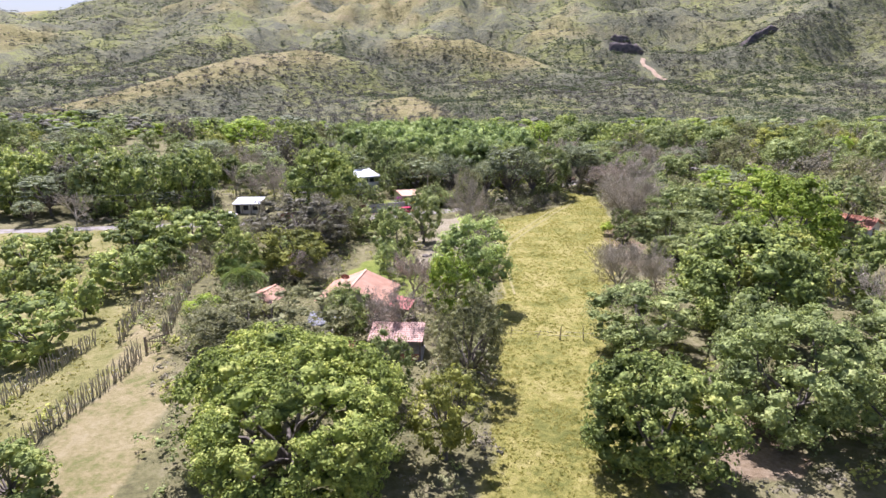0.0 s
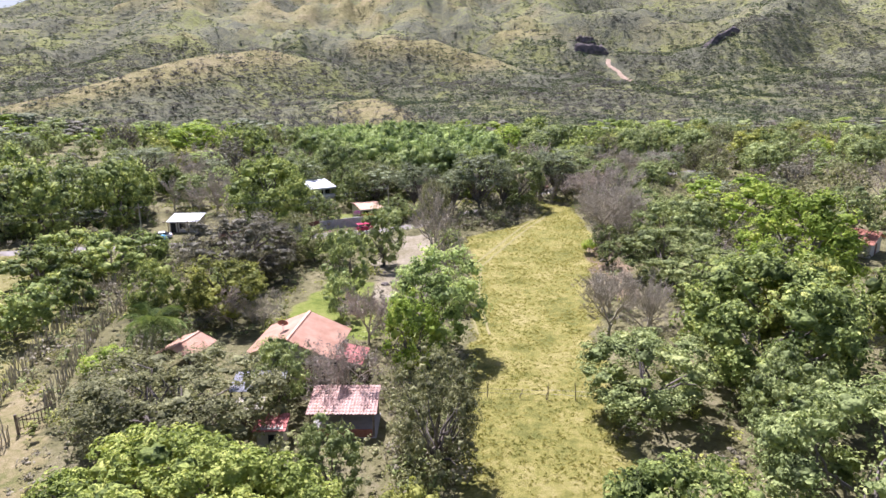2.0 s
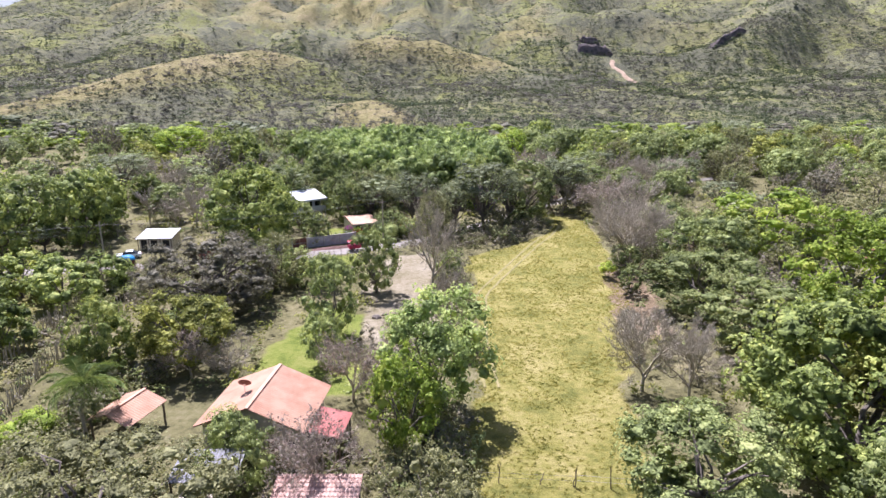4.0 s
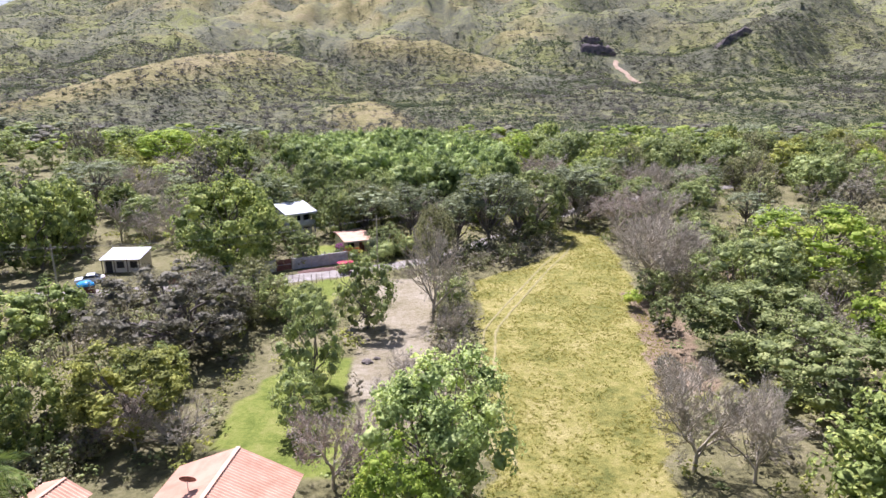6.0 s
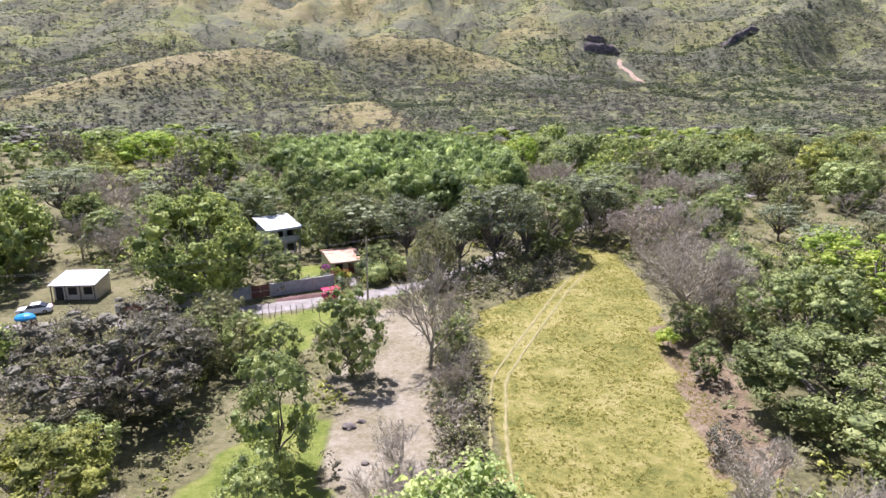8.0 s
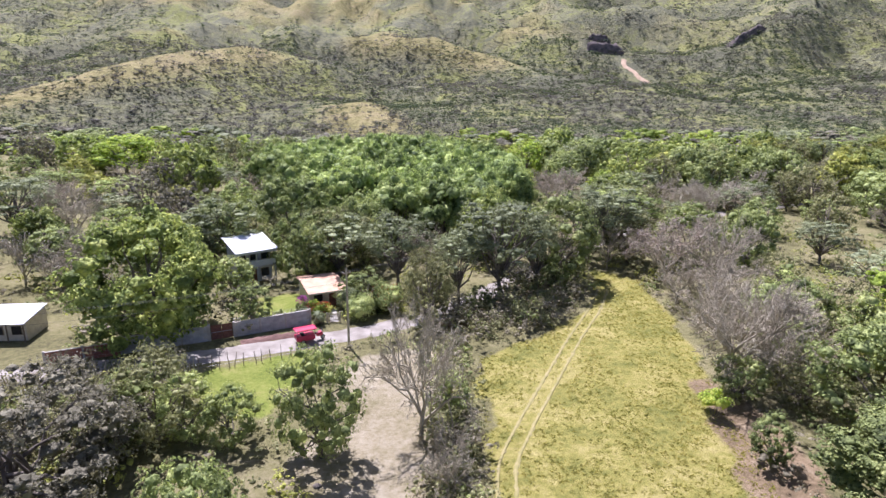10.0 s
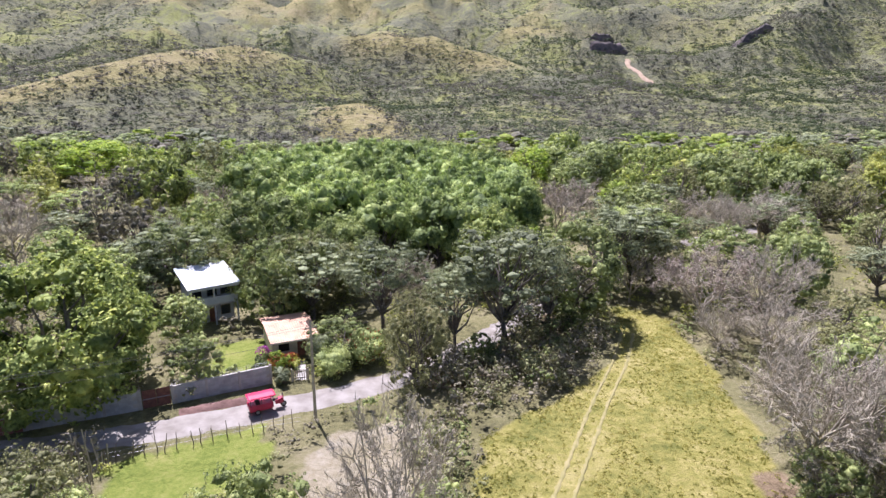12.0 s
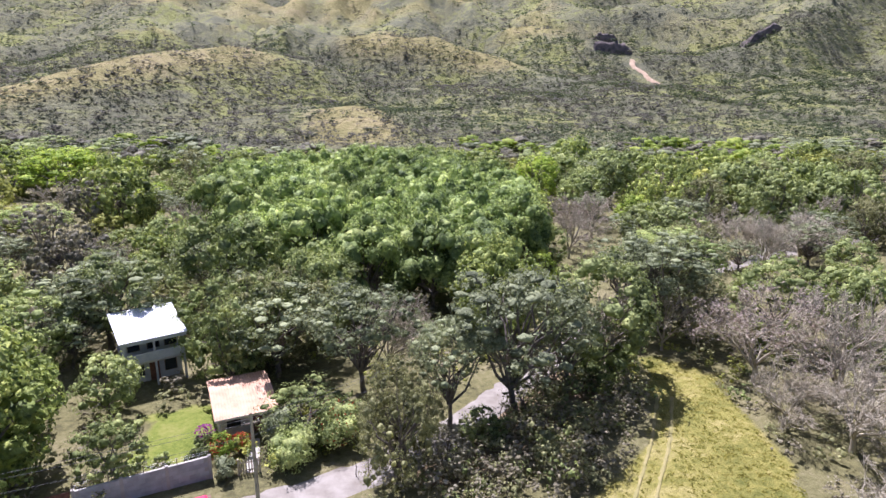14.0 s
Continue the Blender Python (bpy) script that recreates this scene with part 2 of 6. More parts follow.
def axis(lo, a, b, hi, step, grow):
    """Even steps from a to b, widening ones out to lo and hi."""
    mid = np.arange(a, b + step, step)
    up, s, v = [], step, mid[-1]
    while v < hi:
        s *= grow
        v += min(s, 15 if v < 1250 else 80)
        up.append(v)
    dn, s, v = [], step, a
    while v > lo:
        s *= grow
        v -= min(s, 15 if -900 < v < -70 and a < -20 else 80)
        dn.append(v)
    return np.concatenate([dn[::-1], mid, up])


def grid_mesh(name, verts, faces):
    me = bpy.data.meshes.new(name)
    verts = np.ascontiguousarray(verts, np.float32)
    faces = np.ascontiguousarray(faces, np.int32)
    k = faces.shape[1]
    me.vertices.add(len(verts))
    me.vertices.foreach_set("co", verts.ravel())
    me.loops.add(faces.size)
    me.loops.foreach_set("vertex_index", faces.ravel())
    me.polygons.add(len(faces))
    me.polygons.foreach_set("loop_start", np.arange(len(faces), dtype=np.int32) * k)
    me.polygons.foreach_set("loop_total", np.full(len(faces), k, np.int32))
    me.update(calc_edges=True)
    return me


gx = axis(-2600, -70, 70, 2600, 1.5, 1.035)
gy = axis(-900, 18, 180, 2700, 1.5, 1.03)
GX, GY = np.meshgrid(gx, gy)
fx_, fy_ = GX.ravel(), GY.ravel()
gv = np.stack([fx_, fy_, height(fx_, fy_)], 1)
nx_, ny_ = len(gx), len(gy)
ii = (np.arange(ny_ - 1)[:, None] * nx_ + np.arange(nx_ - 1)[None, :]).ravel()
gf = np.stack([ii, ii + 1, ii + 1 + nx_, ii + nx_], 1)
ground_me = grid_mesh("ground", gv, gf)
pf, ps, pl, pb, po, pd = paint(fx_, fy_)
crest_ = np.zeros(len(fx_))
for _pts, _w in ((RIDGE_WEST[1:], 40), (RIDGE_MID[1:4], 44), (KNOLL[1:], 26)):
    _dd, _v = seg_dist(fx_, fy_, _pts)
    crest_ = np.maximum(crest_, np.exp(-(_dd / _w) ** 2))
crest_ = np.maximum(crest_, 0.8 * spur_line(fx_, fy_) * smooth(600, 800, fy_) * smooth(0.38, 0.6, fbm(fx_, fy_, 90, 3, 12)) * (1 - 0.5 * smooth(80, 260, fx_)))
for nm, arr in (("crest", crest_), ("grassy", pf), ("sandy", ps), ("laned", pd), ("mown", pl), ("earthy", pb), ("orchard", po), ("hill", smooth(335, 372, fy_ + 0.08 * np.abs(fx_)))):
    at = ground_me.attributes.new(nm, "FLOAT", "POINT")
    at.data.foreach_set("value", arr.astype(np.float32))
ground_me.polygons.foreach_set("use_smooth", np.ones(len(gf), bool))
ground = new("ground", ground_me)
tagged(ground, "dry valley ground rising into scrubby hills", "ground", kind="structure")


def ground_material():
    m, nt, n, l, b = nodes_of("ground_cover")

    def attr(nm, lo=0.3, hi=0.7):
        a = n.new("ShaderNodeAttribute")
        a.attribute_name = nm
        ad = n.new("ShaderNodeMath")
        ad.operation = "MULTIPLY_ADD"
        nz = noise_node(nt, 1.3, 5.0, 0.7)
        l.new(nz.outputs["Fac"], ad.inputs[0])
        ad.inputs[1].default_value = 0.9
        ad.inputs[2].default_value = -0.45
        a2 = n.new("ShaderNodeMath")
        l.new(a.outputs["Fac"], a2.inputs[0])
        l.new(ad.outputs[0], a2.inputs[1])
        mr = n.new("ShaderNodeMapRange")
        mr.inputs["From Min"].default_value, mr.inputs["From Max"].default_value = lo, hi
        l.new(a2.outputs[0], mr.inputs["Value"])
        return mr.outputs["Result"]

    def two(c1, c2, c3, s1, s2, tight=0.20):
        a, c = noise_node(nt, s1, 6.0, 0.65), noise_node(nt, s2, 5.0, 0.7)
        r = ramp_node(nt, [(0.5 - tight, c1), (0.5, c2), (0.5 + tight, c3)])
        ad = n.new("ShaderNodeMath")
        ad.operation = "MULTIPLY_ADD"
        l.new(c.outputs["Fac"], ad.inputs[0])
        ad.inputs[1].default_value = 0.8
        ad.inputs[2].default_value = -0.4
        a2 = n.new("ShaderNodeMath")
        l.new(a.outputs["Fac"], a2.inputs[0])
        l.new(ad.outputs[0], a2.inputs[1])
        l.new(a2.outputs[0], r.inputs["Fac"])
        return r.outputs["Color"]

    litter = two((0.092, 0.086, 0.044), (0.168, 0.158, 0.072), (0.235, 0.208, 0.118), 0.12, 1.6)
    field = two((0.120, 0.128, 0.032), (0.232, 0.214, 0.058), (0.325, 0.284, 0.108), 0.16, 1.1, 0.20)
    sand = two((0.180, 0.160, 0.085), (0.265, 0.230, 0.150), (0.345, 0.308, 0.228), 0.16, 1.6)
    lane = two((0.160, 0.162, 0.058), (0.252, 0.214, 0.104), (0.312, 0.264, 0.148), 0.2, 1.6)
    lawn = two((0.115, 0.150, 0.028), (0.178, 0.212, 0.044), (0.240, 0.245, 0.072), 0.3, 2.0)
    soil = two((0.140, 0.105, 0.062), (0.215, 0.160, 0.098), (0.280, 0.220, 0.145), 0.3, 2.2)
    orch = two((0.126, 0.130, 0.042), (0.210, 0.197, 0.071), (0.286, 0.252, 0.118), 0.2, 1.8)
    # extra blue mixed into the hill grass stands in for haze
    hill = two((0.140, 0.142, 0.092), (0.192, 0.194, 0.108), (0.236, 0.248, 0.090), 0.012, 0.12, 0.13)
    bare = two((0.205, 0.188, 0.078), (0.266, 0.238, 0.102), (0.318, 0.270, 0.140), 0.03, 0.3, 0.15)
    col = mix_node(nt, litter, orch, attr("orchard"))
    col = mix_node(nt, col, field, attr("grassy"))
    col = mix_node(nt, col, soil, attr("earthy"))
    col = mix_node(nt, col, sand, attr("sandy"))
    col = mix_node(nt, col, lane, attr("laned"))
    col = mix_node(nt, col, lawn, attr("mown"))
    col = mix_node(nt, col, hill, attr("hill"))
    col = mix_node(nt, col, bare, attr("crest"))
    l.new(col, b.inputs["Base Color"])
    b.inputs["Roughness"].default_value = 0.95
    b.inputs["Specular IOR Level"].default_value = 0.1
    bp = n.new("ShaderNodeBump")
    bn = noise_node(nt, 1.8, 8.0, 0.75)
    bp.inputs["Strength"].default_value = 0.85
    bp.inputs["Distance"].default_value = 0.35
    l.new(bn.outputs["Fac"], bp.inputs["Height"])
    hb = n.new("ShaderNodeBump")
    hz = noise_node(nt, 0.32, 5.0, 0.65)
    hb.inputs["Distance"].default_value = 3.0
    l.new(hz.outputs["Fac"], hb.inputs["Height"])
    l.new(attr("hill"), hb.inputs["Strength"])
    l.new(bp.outputs["Normal"], hb.inputs["Normal"])
    l.new(hb.outputs["Normal"], b.inputs["Normal"])
    return m


ground_me.materials.append(ground_material())

# ---- trees ----


def unit(v):
    return v / (np.linalg.norm(v, axis=-1, keepdims=True) + 1e-9)


def leaves_at(centres, outward, length, width, rng, loose=0.7):
    """Folded diamond leaves: four corners each."""
    n = len(centres)
    nor = unit(outward + loose * rng.normal(size=(n, 3)))
    ax = unit(np.cross(nor, rng.normal(size=(n, 3))))
    sd = np.cross(nor, ax)
    a = (np.asarray(length) * rng.uniform(0.6, 1.3, n))[:, None] * 0.5
    w = (np.asarray(width) * rng.uniform(0.7, 1.3, n))[:, None] * 0.5
    droop = nor * a * 0.35
    v = np.stack([centres - ax * a - droop, centres + sd * w, centres + ax * a - droop, centres - sd * w], 1)
    return v.reshape(-1, 3)


def clump_centres(n, R, hz, zc, rng, hollow=0.55, dome=0.35):
    """Clump centres through a lopsided crown, most of them near its skin."""
    u = unit(rng.normal(size=(n * 3, 3)))
    u = u[u[:, 2] > -dome - rng.uniform(0, 0.3, len(u))][:n]
    n = len(u)
    rad = rng.uniform(hollow, 1.0, n) ** 0.6
    ang = np.arctan2(u[:, 1], u[:, 0])
    ph = rng.uniform(0, 6.28, 3)
    lob = 1 + 0.13 * np.sin(2 * ang + ph[0]) + 0.10 * np.sin(3 * ang + ph[1]) + 0.07 * np.sin(5 * ang + ph[2])
    c = u * rad[:, None] * np.array([R, R, hz]) * lob[:, None]
    c[:, 2] += zc
    return c


ICO_V = unit(np.array([(-1, 1.618, 0), (1, 1.618, 0), (-1, -1.618, 0), (1, -1.618, 0), (0, -1, 1.618), (0, 1, 1.618), (0, -1, -1.618), (0, 1, -1.618), (1.618, 0, -1), (1.618, 0, 1), (-1.618, 0, -1), (-1.618, 0, 1)], float))
ICO_F = np.array([(0, 11, 5), (0, 5, 1), (0, 1, 7), (0, 7, 10), (0, 10, 11), (1, 5, 9), (5, 11, 4), (11, 10, 2), (10, 7, 6), (7, 1, 8), (3, 9, 4), (3, 4, 2), (3, 2, 6), (3, 6, 8), (3, 8, 9), (4, 9, 5), (2, 4, 11), (6, 2, 10), (8, 6, 7), (9, 8, 1)])


def finer(v, f):
    """Each triangle of a ball into four."""
    v, seen, out = list(v), {}, []

    def mid(a, b):
        k = (min(a, b), max(a, b))
        if k not in seen:
            seen[k] = len(v)
            v.append(unit(v[a] + v[b]))
        return seen[k]

    for a, b, c in f:
        x, y, z = mid(a, b), mid(b, c), mid(c, a)
        out += [(a, x, z), (b, y, x), (c, z, y), (x, y, z)]
    return np.array(v), np.array(out)


BALLS = [(ICO_V, ICO_F), finer(ICO_V, ICO_F), finer(*finer(ICO_V, ICO_F))]


def masses(centres, radii, flat, out, fine, rng, rough=0.16):
    """The closed leaf mass of each bough: an uneven lump, open towards the stem."""
    bv, bf = BALLS[fine]
    n, m = len(centres), len(bv)
    rad = radii[:, None] * (1 + rough * rng.normal(size=(n, m)))
    d = unit(bv[None] + 0.10 * rng.normal(size=(n, m, 3)))
    v = (centres[:, None] + d * flat * rad[..., None]).reshape(-1, 3)
    mid = unit(bv[bf].mean(1))
    keep = (mid[None] * out[:, None]).sum(-1) + 0.25 * mid[None, :, 2] > -0.25 - 0.2 * rng.uniform(size=(n, len(bf)))
    bi, fi = np.nonzero(keep)
    f = bf[fi] + bi[:, None] * m
    used, inv = np.unique(f, return_inverse=True)
    return v[used], inv.reshape(-1, 3)


def crown(spec, rng):
    """One crown: boughs round the stem, clumps on the boughs, leaves on the clumps, broad sprays inside."""
    R, hz, zc = spec["R"], spec["hz"], spec["zc"]
    rb, cf = spec["rb"], spec.get("cf", 0.8)
    flat = np.array([1, 1, cf])
    bough = clump_centres(spec["nb"], R - rb * 0.75, hz - rb * cf * 0.7, zc, rng, spec.get("hollow", 0.6), spec.get("dome", 0.35))
    rbs = rb * rng.uniform(0.7, 1.25, len(bough))
    out = unit((bough - np.array([0, 0, zc - 0.3 * hz])) / np.array([R, R, hz]))
    idx = rng.integers(0, len(bough), spec["n"])
    d = unit(rng.normal(size=(len(idx), 3)) + 0.55 * out[idx] + np.array([0, 0, 0.25]))
    c = bough[idx] + d * flat * (rbs[idx] * rng.uniform(spec.get("deep", 0.7), 1.05, len(idx)))[:, None]
    whole = unit(0.8 * d + 0.55 * out[idx] + np.array([0, 0, spec.get("lift", 0.0)]))
    k = spec["lpc"]
    cr = spec["cr"] * rng.uniform(0.7, 1.25, len(c))
    u = unit(rng.normal(size=(len(c) * k, 3)) + 0.8 * np.repeat(whole, k, 0))
    pts = np.repeat(c, k, 0) + u * flat * (np.repeat(cr, k) * rng.uniform(spec.get("soft", 0.85), 1.08, len(u)))[:, None]
    lv = leaves_at(pts, unit(u + 0.3 * np.repeat(whole, k, 0) + np.array([0, 0, 0.25])), spec["len"], spec["wid"], rng, spec.get("loose", 0.28))
    q = spec.get("inner", 1)
    ui = unit(rng.normal(size=(len(c) * q, 3)))
    ci = np.repeat(c - whole * cr[:, None] * 0.35, q, 0) + ui * flat * np.repeat(cr, q)[:, None] * 0.25
    size = np.repeat(cr, q) * spec.get("core", 0.9)
    iv = leaves_at(ci, unit(np.repeat(whole, q, 0) + 0.4 * ui), size * 1.25, size * 0.95, rng, 0.3)
    v = np.concatenate([lv, iv])
    f4 = np.arange(len(v)).reshape(-1, 4)
    f = np.concatenate([f4[:, [0, 2, 1]], f4[:, [0, 3, 2]]])
    fill = spec.get("fill", 0.84)
    if fill:
        mv, mf = masses(bough, rbs * fill, flat, out, spec.get("fine", 0), rng)
        f = np.concatenate([f, mf + len(v)])
        v = np.concatenate([v, mv])
    return v, f, c


def leafy_mesh(name, v, f):
    me = grid_mesh(name, v, f)
    me.polygons.foreach_set("use_smooth", np.ones(len(me.polygons), bool))
    return me


class Tubes:
    """Collects tapered limbs into one mesh."""

    def __init__(self):
        self.v, self.f, self.n = [], [], 0

    def limb(self, pts, radii, sides=5):
        pts = np.asarray(pts, float)
        rings = []
        for i, (p, r) in enumerate(zip(pts, radii)):
            d = pts[min(i + 1, len(pts) - 1)] - pts[max(i - 1, 0)]
            d = d / (np.linalg.norm(d) + 1e-9)
            e = np.cross(d, (0, 0, 1) if abs(d[2]) < 0.9 else (1, 0, 0))
            e = e / np.linalg.norm(e)
            g = np.cross(d, e)
            a = np.arange(sides) * 2 * math.pi / sides
            rings.append(p + r * (np.cos(a)[:, None] * e + np.sin(a)[:, None] * g))
        s0 = self.n
        self.v.append(np.concatenate(rings))
        self.n += sides * len(pts)
        for i in range(len(pts) - 1):
            for j in range(sides):
                a, b = s0 + i * sides + j, s0 + i * sides + (j + 1) % sides
                self.f.append((a, b, b + sides))
                self.f.append((a, b + sides, a + sides))

    def mesh(self, name):
        return grid_mesh(name, np.concatenate(self.v), np.array(self.f))


def wobbly(a, b, n, amount, rng, sag=0.0):
    a, b = np.asarray(a, float), np.asarray(b, float)
    u = np.linspace(0, 1, n)[:, None]
    p = a + (b - a) * u
    L = np.linalg.norm(b - a)
    p[1:-1] += rng.normal(size=(n - 2, 3)) * amount * L
    p[:, 2] += sag * L * np.sin(u[:, 0] * math.pi)
    return p


def trunk_for(spec, centres, rng, limbs=12):
    t = Tubes()
    zc, hz, R = spec["zc"], spec["hz"], spec["R"]
    fork = max(zc - hz * spec.get("fork", 0.75), zc * 0.22)
    r0 = spec.get("tr", 0.05 * R)
    lean = rng.normal(size=2) * 0.05 * zc
    top = np.array([lean[0], lean[1], fork])
    t.limb(np.concatenate([[(0, 0, -0.6)], wobbly((0, 0, 0.0), top, 4, 0.03, rng)]), np.array([1.5, 1.25, 1.0, 0.9, 0.85]) * r0, 8)
    pick = rng.permutation(len(centres))[:limbs]
    for i in pick:
        c = centres[i]
        t.limb(wobbly(top, c, 5, 0.05, rng, 0.06), r0 * np.array([0.62, 0.45, 0.32, 0.2, 0.08]), 5)
    return t


def bare_limbs(t, base, way, length, radius, level, rng, spread=0.75, up=0.15, minr=0.012, tips=None):
    """Bare branching."""
    n = 4 if level > 1 else 3
    p = [np.asarray(base, float)]
    d = unit(np.asarray(way, float))
    for _ in range(n - 1):
        d = unit(d + rng.normal(size=3) * 0.16 + np.array([0, 0, up * 0.5]))
        p.append(p[-1] + d * length / (n - 1))
    t.limb(p, np.linspace(radius, max(radius * 0.55, minr), n), 6 if level > 3 else (4 if level > 1 else 3))
    if tips is not None and level <= 1:
        tips.append(p[-1])
    if level == 0:
        return
    for k in range([0, 4, 4, 4, 4, 5][level]):
        i = n - 1 if k < 2 else rng.integers(1, n)
        dd = unit(d + rng.normal(size=3) * spread + np.array([0, 0, up]))
        bare_limbs(t, p[i], dd, length * rng.uniform(0.5, 0.78), max(radius * rng.uniform(0.42, 0.6), minr), level - 1, rng, spread, up, minr, tips)


def part(name, me, material, parent, label=""):
    if not me.materials:
        me.materials.append(material)
    ob = new(name, me)
    if me.materials[0] != material:
        ob.material_slots[0].link = "OBJECT"
        ob.material_slots[0].material = material
    ob.parent = parent
    if label:
        ob["label"] = label
    return ob


def base_at(name, x, y, label, category, group="", z=None):
    e = new(name)
    e.empty_display_size = 0.3
    e.location = (x, y, zat(x, y) if z is None else z)
    return tagged(e, label, category, group)


SPECS = {
    "mango": dict(R=5.5, hz=4.6, zc=4.6, nb=74, rb=1.45, n=445, cr=0.52, lpc=18, len=0.34, wid=0.18, dome=0.8, hollow=0.85, deep=0.9, fill=0.70),
    "mangolime": dict(R=9.5, hz=6.4, zc=6.0, nb=150, rb=1.75, n=1282, cr=0.55, lpc=25, len=0.33, wid=0.18, dome=0.6, hollow=0.86, deep=0.9, fill=0.68),
    "smallmango": dict(R=3.4, hz=2.7, zc=2.9, nb=40, rb=1.0, n=229, cr=0.42, lpc=13, len=0.29, wid=0.16, cf=0.85, dome=0.8, hollow=0.8, deep=0.8),
    "grovemango": dict(R=5.5, hz=4.6, zc=5.0, nb=52, rb=1.55, n=620, cr=0.46, lpc=6, len=0.42, wid=0.22, cf=0.85, dome=0.4, hollow=0.85, deep=0.85, inner=0, fine=1, fill=0.74),
    "green": dict(R=5.0, hz=4.6, zc=5.0, nb=66, rb=1.2, n=513, cr=0.49, lpc=20, len=0.25, wid=0.13, cf=0.75, hollow=0.76, dome=1.0, deep=0.8, fill=0.70),
    "lime": dict(R=4.5, hz=4.2, zc=5.0, nb=52, rb=1.15, n=364, cr=0.49, lpc=17, len=0.28, wid=0.16, cf=0.7, hollow=0.65, dome=1.0, fill=0.70),
    "olive": dict(R=6.5, hz=3.4, zc=7.6, nb=66, rb=1.4, n=486, cr=0.59, lpc=20, len=0.23, wid=0.13, cf=0.40, hollow=0.5, dome=0.5, fork=1.6, tr=0.3, fill=0.58),
    "yellow": dict(R=5.5, hz=3.9, zc=4.8, nb=62, rb=1.35, n=418, cr=0.55, lpc=17, len=0.27, wid=0.15, cf=0.55, hollow=0.65, dome=0.8, fill=0.70),
    "brown": dict(R=6.0, hz=4.8, zc=4.8, nb=95, rb=1.2, n=648, cr=0.60, lpc=23, len=0.2, wid=0.095, cf=0.7, hollow=0.6, dome=1.0, loose=0.5, soft=0.5, deep=0.6, fill=0.50),
    "grey": dict(R=6.5, hz=4.4, zc=4.4, nb=130, rb=1.25, n=567, cr=0.59, lpc=22, len=0.22, wid=0.08, cf=0.65, hollow=0.6, dome=0.9, loose=0.6, soft=0.4, deep=0.6, fill=0.54),
}
LOD = ((1.7, 0.62, 0.95, 0.84), (1.4, 0.34, 1.2, 0.9), (0.9, 0.22, 1.6, 1.05))     # clumps, leaves a clump, leaf size, clump size
NAMES = {
    "mango": ("mango_tree", "dense dark green mango tree with a rounded crown", "mango tree"),
    "mangolime": ("mango_tree", "huge mango tree with bright yellow-green new leaves", "mango tree"),
    "grovemango": ("mango_tree", "dense green mango tree in a grove", "mango tree"),
    "smallmango": ("mango_tree", "small round orchard mango tree on dry grass", "mango tree"),
    "green": ("broadleaf_tree", "broadleaf tree with a mid-green uneven crown", "tree"),
    "lime": ("broadleaf_tree", "light green leafy tree with an open crown", "tree"),
    "olive": ("acacia_tree", "spreading acacia with a flat grey-green crown", "tree"),
    "yellow": ("broadleaf_tree", "tree with layered yellow-olive foliage", "tree"),
    "brown": ("dry_tree", "half-bare tree with sparse brownish-olive leaves", "tree"),
    "grey": ("thicket_tree", "dusty grey-brown tree with dense dry twigs", "tree"),
    "bare": ("bare_tree", "leafless pale grey tree with fine branching", "tree"),
    "tuft": ("bare_tree", "nearly leafless grey tree with pinkish-brown tufts", "tree"),
}
SHELF = {}


